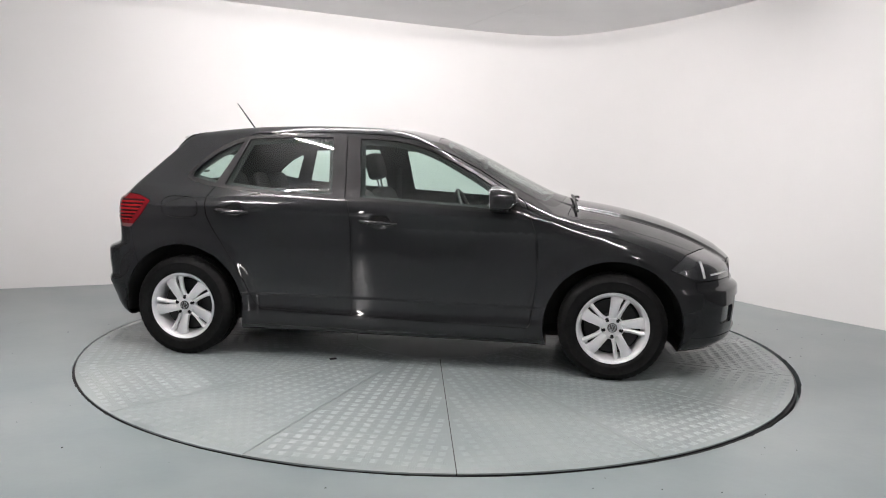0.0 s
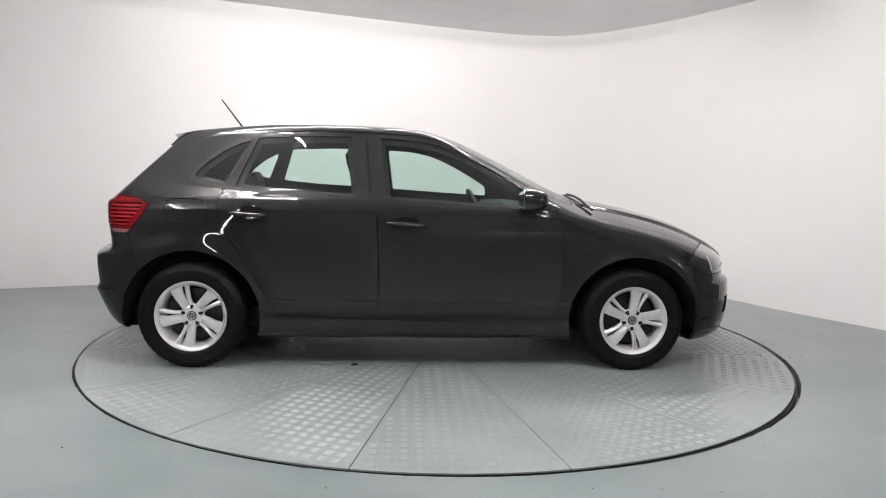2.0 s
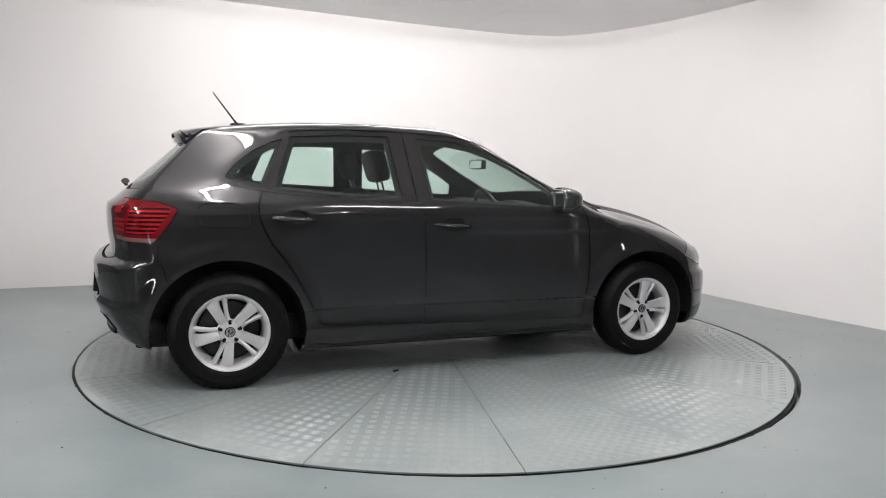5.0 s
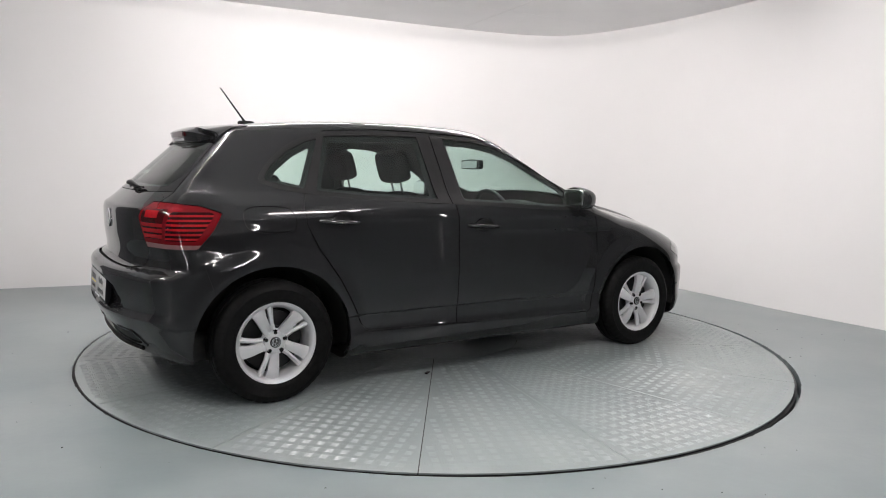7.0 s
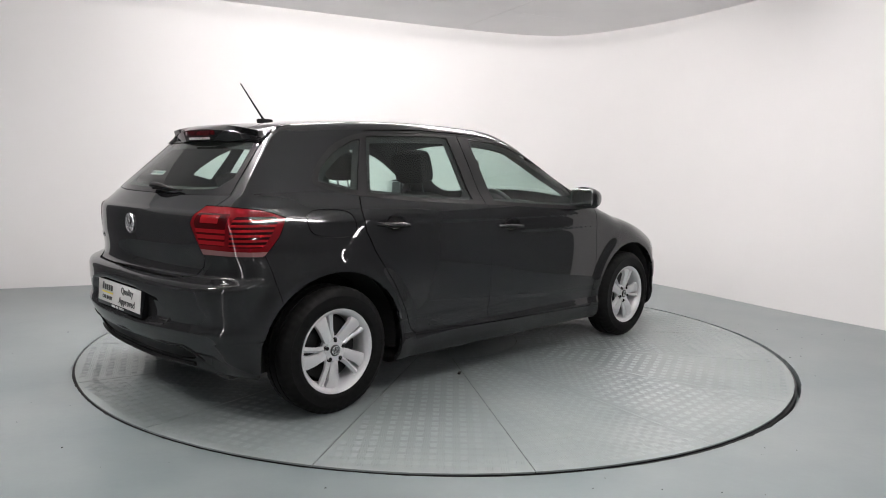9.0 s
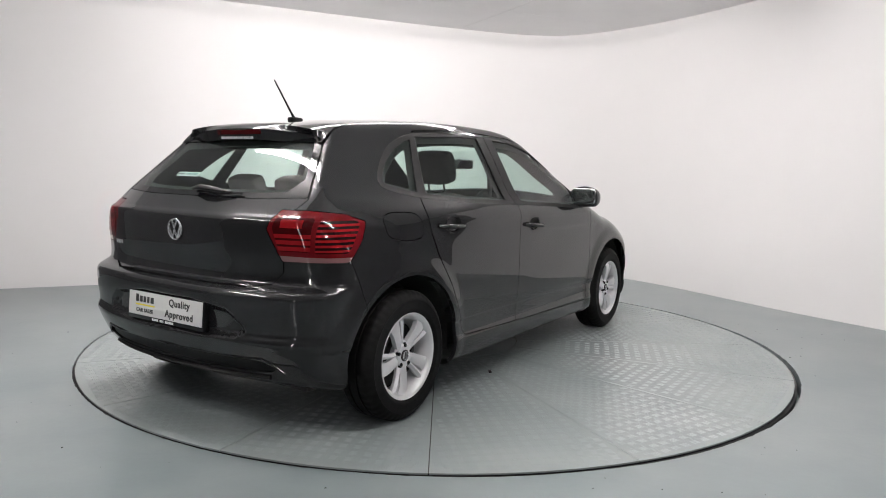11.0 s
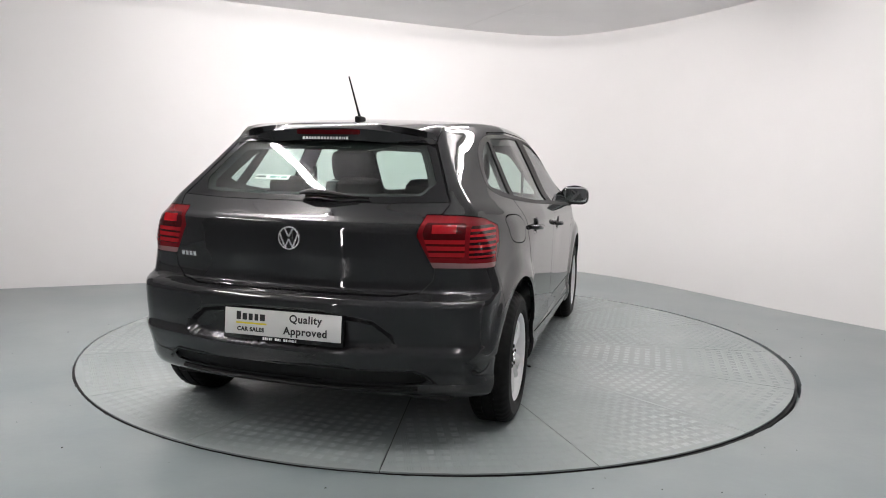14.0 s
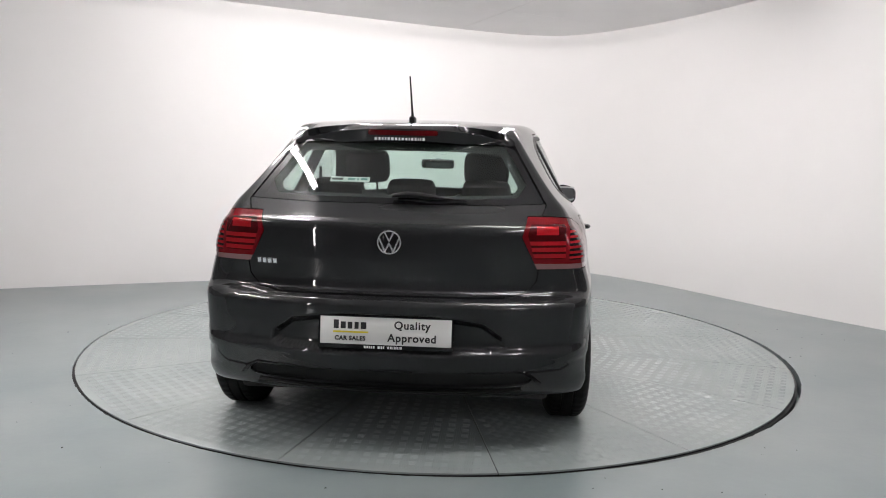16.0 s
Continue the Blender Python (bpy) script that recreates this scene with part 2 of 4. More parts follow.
def turntable():
    base = tagged(new("turntable"), "grey painted round steel turntable with tread plates", "turntable")
    bm = bmesh.new()
    lathe(bm, [(0.0, -0.03), (DISC_R - 0.004, -0.03), (DISC_R - 0.004, 0.0), (0.0, 0.0)], 128, pose(0, 0, 0, 90))
    part("disc", bm, GAP, base)
    # black ring added inside the gap, standing in for the shade there
    bm = bmesh.new()
    lathe(bm, [(DISC_R - 0.003, -0.010), (DISC_R + 0.0145, -0.010), (DISC_R + 0.0145, -0.045), (DISC_R - 0.003, -0.045)], 128, pose(0, 0, 0, 90), closed=True)
    part("gap_shade_ring", bm, GAP, base, "black ring added for the shade in the gap round the disc")
    # sixteen wedge plates on a round hub plate
    inner = 0.55
    bm = bmesh.new()
    lathe(bm, [(0.0, 0.0), (inner - 0.002, 0.0), (inner - 0.002, 0.004), (0.0, 0.004)], 96, pose(0, 0, 0, 90))
    part("hub_plate", bm, DISC, base)
    for a in SEAMS:
        bm = bmesh.new()
        outline = []
        for r, ks in ((inner + 0.002, range(9)), (DISC_R, range(16, -1, -1))):
            n = len(ks) - 1
            for k in ks:
                off = 0.0022 / r
                q = radians(a) + off + (radians(22.5) - 2 * off) * k / n
                outline.append((r * math.cos(q), r * math.sin(q)))
        prism(bm, outline, -0.003, 0.004, "xy")
        part("tread_plate", bm, DISC, base, smooth=False)
    # raised bars: small groups of four, turned a quarter from group to group
    rng = np.random.default_rng(4)
    pts, faces = [], []
    pitch = 0.064
    for w, a in enumerate(SEAMS):
        mid = radians(a + 11.25)
        turn = np.array([[math.cos(mid), -math.sin(mid)], [math.sin(mid), math.cos(mid)]])
        i, j = np.meshgrid(np.arange(8, 36), np.arange(-8, 9))
        for kind in (0, 1):
            cx, cy = (i.ravel() + 0.5 * kind) * pitch, (j.ravel() + 0.5 * kind) * pitch
            r, ang = np.hypot(cx, cy), np.degrees(np.arctan2(cy, cx))
            ok = (r > inner + 0.035) & (r < DISC_R - 0.035) & (np.abs(ang) < 11.25 - np.degrees(0.026 / r))
            cx, cy = cx[ok], cy[ok]
            for b in range(4):
                s = (b - 1.5) * 0.0098
                half, wide, lift = 0.0170, 0.0026, 0.0012
                local = np.array([(-half, -wide), (half, -wide), (half, wide), (-half, wide), (-half * 0.82, 0), (half * 0.82, 0)])
                local[:, 1] += s
                if kind:
                    local = local[:, ::-1] * np.array([1, -1])
                x = cx[:, None] + local[None, :, 0]
                y = cy[:, None] + local[None, :, 1]
                z = np.tile(np.array([0.0038] * 4 + [0.004 + lift] * 2), (len(cx), 1)) - rng.random((len(cx), 1)) * 0.0004
                xy = np.stack([x, y], -1) @ turn.T
                start = sum(len(q) for q in pts)
                pts.append(np.concatenate([xy, z[..., None]], -1).reshape(-1, 3))
                k = start + 6 * np.arange(len(cx))[:, None, None]
                faces.append((np.array([[0, 1, 5], [0, 5, 4], [2, 3, 4], [2, 4, 5], [1, 2, 5], [3, 0, 4]])[None] + k).reshape(-1, 3))
    me = bpy.data.meshes.new("tread_relief")
    me.from_pydata(np.concatenate(pts).tolist(), [], np.concatenate(faces).tolist())
    me.materials.append(DISC)
    ob = new("tread_relief", me)
    ob.parent = base
    tagged(ob, kind="stuff")
    return base


# ---------- the car: one smooth body form, cut into panels, panes and lamps ----------
# car space: x to the nose, y to its left, z up; the origin lies over the turntable's centre
top_line = smooth_curve([-2.2, -1.75, -1.62, -1.48, -1.156, -0.98, -0.665, -0.32, -0.15, 0.02, 0.285, 0.52, 0.82, 0.92, 1.03, 1.16, 1.35, 1.545, 1.745, 1.866, 1.96, 2.1],
                        [1.27, 1.335, 1.354, 1.375, 1.408, 1.419, 1.426, 1.419, 1.405, 1.362, 1.246, 1.128, 0.993, 0.964, 0.947, 0.924, 0.879, 0.816, 0.722, 0.648, 0.56, 0.3])
rear_line = smooth_curve([0.15, 0.22, 0.27, 0.33, 0.40, 0.43, 0.468, 0.55, 0.615, 0.634, 0.645, 0.662, 0.675, 0.70, 0.80, 0.90, 0.932, 0.958, 0.980, 1.02, 1.13, 1.25, 1.32, 1.40],
                         [-1.87, -2.00, -2.05, -2.084, -2.117, -2.127, -2.113, -2.122, -2.124, -2.116, -2.100, -2.056, -2.042, -2.040, -2.050, -2.053, -2.047, -2.016, -1.990, -1.946, -1.823, -1.692, -1.617, -1.53])
nose_line = smooth_curve([0.10, 0.16, 0.22, 0.30, 0.42, 0.50, 0.54, 0.60, 0.66, 0.72], [1.68, 1.82, 1.900, 1.922, 1.93, 1.925, 1.885, 1.88, 1.87, 1.82])
side_line = smooth_curve([0.14, 0.19, 0.24, 0.29, 0.33, 0.388, 0.405, 0.55, 0.68, 0.78, 0.862, 0.895, 0.925, 0.945, 0.968, 0.98, 1.005, 1.035, 1.20, 1.33, 1.42, 1.60],
                         [0.74, 0.825, 0.850, 0.855, 0.848, 0.848, 0.855, 0.862, 0.868, 0.872, 0.876, 0.8755, 0.8715, 0.866, 0.855, 0.846, 0.826, 0.804, 0.722, 0.654, 0.598, 0.45])
plan_line = smooth_curve([-2.2, -2.05, -1.9, -1.75, -1.5, -1.1, 0.7, 1.1, 1.35, 1.55, 1.75, 1.95], [0.82, 0.885, 0.935, 0.962, 0.985, 1.0, 1.0, 1.0, 0.99, 0.965, 0.915, 0.80])
HUB_R, HUB_F, HUB_Z, TYRE_R = -1.442, 1.108, 0.300, 0.303
ARCH_R = 0.377


def soft_max(a, b, k):
    h = np.maximum(k - np.abs(a - b), 0) / k
    return np.maximum(a, b) + h * h * k / 4


def step(a, b, v):
    t = np.clip((v - a) / (b - a), 0, 1)
    return t * t * (3 - 2 * t)


RECESS = chaikin([(-0.50, 0.475), (-0.345, 0.592), (0.345, 0.592), (0.50, 0.475), (0.40, 0.425), (-0.40, 0.425)], 1)


def half_width(x, z):
    w = side_line(z) * plan_line(x)
    rise, back = np.maximum(z - 0.78, 0), np.maximum(-x - 0.80, 0)
    w = w * (1 - 0.80 * rise * rise / (rise + 0.15) * back * back / (back + 0.12))
    w = w * (1 - 0.040 * step(0.66, 0.80, z) * step(1.03, 0.94, z) * step(-1.45, -1.85, x))
    for hx, lift in ((HUB_R, 0.014), (HUB_F, 0.012)):
        d = np.hypot(x - hx, z - HUB_Z)
        w = w + lift * step(0.50, 0.40, d) * step(0.05, 0.20, z)
    # the sharp shoulder line over the handles, a second one on the front door, the line over the sill
    line = 0.900 - 0.012 * x - 0.006 * x * x
    d = line - z
    w = w - 0.0075 * np.where(d > 0, 1 - np.exp(-np.maximum(d, 0) / 0.022), 0) * step(0.42, 0.02, d) * step(-1.80, -1.60, x) * step(1.72, 1.30, x)
    d = 0.815 - z
    w = w - 0.0045 * np.where(d > 0, 1 - np.exp(-np.maximum(d, 0) / 0.018), 0) * step(0.30, 0.02, d) * step(-0.30, 0.10, x) * step(0.92, 0.72, x)
    # handle dishes
    for hx, hz in ((-1.10, 0.893), (-0.225, 0.852)):
        d = np.hypot((x - hx) / 1.15, (z - hz - 0.002) / 0.62) / 0.060
        w = w - 0.022 * step(1.0, 0.35, d)
    return w


def form(p):
    """Below zero inside the car's body."""
    x, y, z = p[..., 0], np.abs(p[..., 1]), p[..., 2]
    bend = 0.17 * ((y / 0.75) ** 2 - 0.2) * step(-0.4, 0.3, x)
    crown = 0.024 * (y / 0.6) ** 2 * step(0.9, 0.3, x) + 0.060 * (y / 0.72) ** 2 * step(0.5, 1.0, x)
    bulge = 0.014 * step(0.44, 0.40, y) * step(0.72, 1.0, x)
    top = (z - top_line(x + bend) + crown - bulge) * 0.93
    rear = rear_line(z) + 0.075 * (y / 0.6) ** 2.7 - x
    rear = rear + 0.026 * step(0.004, -0.030, outline_distance(RECESS, p[..., 1], z))
    nose = x - nose_line(z) + 0.26 * (y / 0.75) ** 2.4
    side = (y - half_width(x, z)) * 0.96
    a = soft_max(top, rear, 0.03)
    a = soft_max(a, nose, 0.05)
    k = 0.085 + 0.07 * step(1.1, 1.7, x) - 0.045 * step(0.9, 1.1, z) - 0.020 * step(-1.4, -1.6, x) * step(0.95, 1.05, z)
    a = soft_max(a, side, k)
    return soft_max(a, 0.17 - z + 0.03 * step(-1.5, -2.0, x) * 2, 0.03)


def form_normals(v):
    g, e = np.zeros_like(v), 0.002
    for i in range(3):
        d = np.zeros(3)
        d[i] = e
        g[:, i] = form(v + d) - form(v - d)
    return g / (np.linalg.norm(g, axis=1, keepdims=True) + 1e-12)


def body_sheet():
    """The whole skin as points and triangles: rays from the car's long axis, spread round the ends."""
    around, along, cap = 420, 230, 112
    x0, x1 = -1.35, 1.25
    origin, way = [], []
    phi = np.linspace(0, 2 * math.pi, around, endpoint=False)
    ring = np.stack([np.zeros(around), np.cos(phi), np.sin(phi)], 1)

    def axis(x):
        return np.array([x, 0.0, 0.72 - 0.17 * float(step(0.0, 1.0, np.array(x)))])
    for k in range(1, cap):
        a = math.pi / 2 * k / cap
        origin.append(np.tile(axis(x0), (around, 1)))
        way.append(ring * math.sin(a) - np.array([math.cos(a), 0, 0]))
    for k in range(along + 1):
        origin.append(np.tile(axis(x0 + (x1 - x0) * k / along), (around, 1)))
        way.append(ring)
    for k in range(cap - 1, 0, -1):
        a = math.pi / 2 * k / cap
        origin.append(np.tile(axis(x1), (around, 1)))
        way.append(ring * math.sin(a) + np.array([math.cos(a), 0, 0]))
    rows = len(origin)
    o, w = np.concatenate(origin), np.concatenate(way)
    lo, hi = np.zeros(len(o)), np.full(len(o), 2.0)
    for _ in range(34):
        mid = (lo + hi) / 2
        inside = form(o + w * mid[:, None]) < 0
        lo, hi = np.where(inside, mid, lo), np.where(inside, hi, mid)
    v = o + w * lo[:, None]
    i, j = np.meshgrid(np.arange(rows - 1), np.arange(around), indexing="ij")
    a, b = (i * around + j).ravel(), (i * around + (j + 1) % around).ravel()
    c, d = a + around, b + around
    t = np.concatenate([np.stack([a, c, b], 1), np.stack([b, c, d], 1)])
    for base, tip in ((0, x0 - 2.0), ((rows - 1) * around, x1 + 2.0)):
        s, e = 0.0, 2.0
        sign = 1 if base else -1
        start = axis(x1 if base else x0)
        for _ in range(40):
            m = (s + e) / 2
            s, e = (m, e) if form((start + np.array([sign * m, 0, 0]))[None])[0] < 0 else (s, m)
        v = np.concatenate([v, (start + np.array([sign * s, 0, 0]))[None]])
        k, j = len(v) - 1, np.arange(around)
        fan = np.stack([np.full(around, k), base + j, base + (j + 1) % around], 1)
        t = np.concatenate([t, fan if sign < 0 else fan[:, ::-1]])
    return v, t[:, ::-1]


def split(v, t, g):
    """Cuts triangles where g changes sign. Gives (points, inside triangles, outside triangles)."""
    g = np.where(np.abs(g) < 1e-7, 1e-7, g)
    neg = g[t] < 0
    count = neg.sum(1)
    inside, outside = [t[count == 3]], [t[count == 0]]
    mixed, kinds = t[(count == 1) | (count == 2)], neg[(count == 1) | (count == 2)]
    if len(mixed) == 0:
        return v, inside[0], outside[0]
    lone_neg = kinds.sum(1) == 1
    odd = np.where(lone_neg, kinds.argmax(1), (~kinds).argmax(1))
    r = np.arange(len(mixed))
    a, b, c = mixed[r, odd], mixed[r, (odd + 1) % 3], mixed[r, (odd + 2) % 3]
    pairs = np.concatenate([np.stack([a, b], 1), np.stack([a, c], 1)])
    keys, where = np.unique(np.sort(pairs, 1), axis=0, return_inverse=True)
    where = where.ravel()
    s = g[keys[:, 0]] / (g[keys[:, 0]] - g[keys[:, 1]])
    fresh = v[keys[:, 0]] + (v[keys[:, 1]] - v[keys[:, 0]]) * s[:, None]
    ids = where + len(v)
    ab, ac = ids[:len(mixed)], ids[len(mixed):]
    tip = np.stack([a, ab, ac], 1)
    rest = np.concatenate([np.stack([ab, b, c], 1), np.stack([ab, c, ac], 1)])
    two = np.concatenate([lone_neg, lone_neg])
    inside += [tip[lone_neg], rest[~two]]
    outside += [tip[~lone_neg], rest[two]]
    return np.concatenate([v, fresh]), np.concatenate(inside), np.concatenate(outside)


def skin(name, v, t, mat, parent, label="", depth=0.012, offset=0.0, normals=True):
    """A panel of the skin as a mesh with its edges turned inwards."""
    used, back = np.unique(t, return_inverse=True)
    p, t = v[used], back.reshape(-1, 3)
    n = form_normals(p)
    p = p + n * offset
    edges = np.concatenate([t[:, [0, 1]], t[:, [1, 2]], t[:, [2, 0]]])
    key, inv, cnt = np.unique(np.sort(edges, 1), axis=0, return_inverse=True, return_counts=True)
    rim = edges[cnt[inv.ravel()] == 1]
    count, normal = len(p), n
    if depth and len(rim):
        ring, loc = np.unique(rim, return_inverse=True)
        loc = loc.reshape(-1, 2)
        outer, inner = len(p) + loc, len(p) + len(ring) + loc
        p = np.concatenate([p, p[ring], p[ring] - n[ring] * depth])
        t = np.concatenate([t, np.stack([outer[:, 1], outer[:, 0], inner[:, 0]], 1), np.stack([outer[:, 1], inner[:, 0], inner[:, 1]], 1)])
    me = bpy.data.meshes.new(name)
    me.from_pydata(p.tolist(), [], t.tolist())
    me.materials.append(mat)
    me.shade_smooth()
    if normals:
        every = np.zeros((len(p), 3))
        every[:count] = normal
        if len(p) > count:
            f = p[t[-2 * len(rim):]]
            fn = np.cross(f[:, 1] - f[:, 0], f[:, 2] - f[:, 0])
            for k in range(3):
                np.add.at(every, t[-2 * len(rim):, k], fn)
            l = np.linalg.norm(every, axis=1, keepdims=True)
            every = every / np.where(l == 0, 1, l)
        me.normals_split_custom_set_from_vertices(every.tolist())
    ob = new(name, me)
    ob.parent = parent
    return tagged(ob, label)


# outlines on the side (x, z)
Q_GLASS = [(-1.447, 1.092), (-1.443, 1.108), (-1.400, 1.160), (-1.30, 1.236), (-1.20, 1.286), (-1.140, 1.304), (-1.262, 1.044), (-1.40, 1.073), (-1.436, 1.082)]
R_GLASS = [(-1.102, 1.318), (-0.80, 1.333), (-0.562, 1.335), (-0.520, 0.995), (-0.9, 1.010), (-1.207, 1.038)]
F_GLASS = [(-0.394, 1.330), (-0.20, 1.322), (-0.06, 1.298), (0.045, 1.262), (0.135, 1.222), (0.30, 1.138), (0.398, 1.078), (0.425, 1.055), (0.448, 0.945), (0.10, 0.962), (-0.350, 0.987)]
DAYLIGHT = chaikin([(-1.492, 1.082), (-1.43, 1.165), (-1.31, 1.266), (-1.20, 1.314), (-1.10, 1.338), (-0.8, 1.350), (-0.38, 1.345), (-0.19, 1.336), (-0.05, 1.311), (0.145, 1.234), (0.31, 1.150),
                    (0.47, 1.056), (0.615, 0.940), (0.45, 0.925), (0.10, 0.942), (-0.35, 0.967), (-0.9, 0.990), (-1.26, 1.020), (-1.43, 1.050)], 1)
R_DOOR = [(-1.10, 1.347), (-0.8, 1.364), (-0.463, 1.362), (-0.425, 1.0), (-0.399, 0.86), (-0.388, 0.62), (-0.389, 0.296), (-0.945, 0.312), (-0.985, 0.345), (-1.04, 0.46), (-1.111, 0.589),
          (-1.237, 0.769), (-1.285, 0.86), (-1.295, 0.92), (-1.293, 0.965), (-1.255, 1.04)]
F_DOOR = [(-0.463, 1.362), (-0.19, 1.350), (-0.04, 1.324), (0.155, 1.246), (0.32, 1.162), (0.48, 1.068), (0.60, 0.985), (0.630, 0.915), (0.666, 0.809), (0.680, 0.66), (0.677, 0.50), (0.648, 0.300),
          (0.630, 0.275), (-0.389, 0.296), (-0.388, 0.62), (-0.399, 0.86), (-0.425, 1.0)]
FUEL = chaikin([(-1.592, 0.962), (-1.40, 0.962), (-1.350, 0.94), (-1.335, 0.855), (-1.40, 0.832), (-1.54, 0.840), (-1.588, 0.87)], 2)
LAMP_SIDE = [(-2.6, 0.978), (-1.90, 0.976), (-1.77, 0.962), (-1.680, 0.930), (-1.725, 0.85), (-1.800, 0.764), (-2.6, 0.762)]
LAMP_REAR = [(1.3, 0.980), (0.548, 0.978), (0.524, 0.895), (0.590, 0.765), (1.3, 0.763)]
HEAD_SIDE = [(1.40, 0.640), (1.50, 0.715), (1.60, 0.730), (2.4, 0.725), (2.4, 0.570), (1.57, 0.572)]
# outlines on the back (y, z)
HATCH = [(-0.470, 1.31), (0.470, 1.31), (0.502, 1.25), (0.626, 1.02), (0.606, 0.977), (0.555, 0.970), (0.530, 0.905), (0.596, 0.765), (0.590, 0.715), (0.545, 0.668), (0.45, 0.655), (-0.45, 0.655),
         (-0.545, 0.668), (-0.590, 0.715), (-0.596, 0.765), (-0.530, 0.905), (-0.555, 0.970), (-0.606, 0.977), (-0.626, 1.02), (-0.502, 1.25)]
HATCH_GLASS = [(-0.465, 1.305), (0.465, 1.305), (0.496, 1.25), (0.620, 1.024), (0.35, 1.015), (-0.35, 1.015), (-0.620, 1.024), (-0.496, 1.25)]
HATCH_CLEAR = chaikin([(-0.430, 1.278), (0.430, 1.278), (0.462, 1.25), (0.572, 1.050), (0.3, 1.038), (-0.3, 1.038), (-0.572, 1.050), (-0.462, 1.25)], 1)
SLOT = chaikin([(-0.605, 0.305), (-0.53, 0.360), (-0.35, 0.352), (0.35, 0.352), (0.53, 0.360), (0.605, 0.305), (0.45, 0.285), (-0.45, 0.285)], 1)
BUMPER_SIDE = [(-2.6, 0.766), (-1.795, 0.766), (-1.765, 0.66), (-1.73, 0.55), (-1.70, 0.1), (-2.6, 0.0)]
# outlines on the top (x, y)
SCREEN = chaikin([(0.045, -0.50), (0.02, 0.0), (0.045, 0.50), (0.10, 0.555), (0.42, 0.625), (0.70, 0.685), (0.79, 0.60), (0.865, 0.0), (0.79, -0.60), (0.70, -0.685), (0.42, -0.625), (0.10, -0.555)], 2)
SCREEN_CLEAR = chaikin([(0.10, -0.46), (0.075, 0.0), (0.10, 0.46), (0.14, 0.515), (0.44, 0.585), (0.66, 0.635), (0.73, 0.55), (0.80, 0.0), (0.73, -0.55), (0.66, -0.635), (0.44, -0.585), (0.14, -0.515)], 2)
HOOD = [(0.84, -0.70), (0.92, 0.0), (0.84, 0.70), (0.93, 0.715), (1.02, 0.70), (1.25, 0.695), (1.50, 0.665), (1.64, 0.60), (1.78, 0.45), (1.86, 0.2), (1.87, 0.0), (1.86, -0.2), (1.78, -0.45),
        (1.64, -0.60), (1.50, -0.665), (1.25, -0.695), (1.02, -0.70), (0.93, -0.715)]


SHEET = body_sheet()


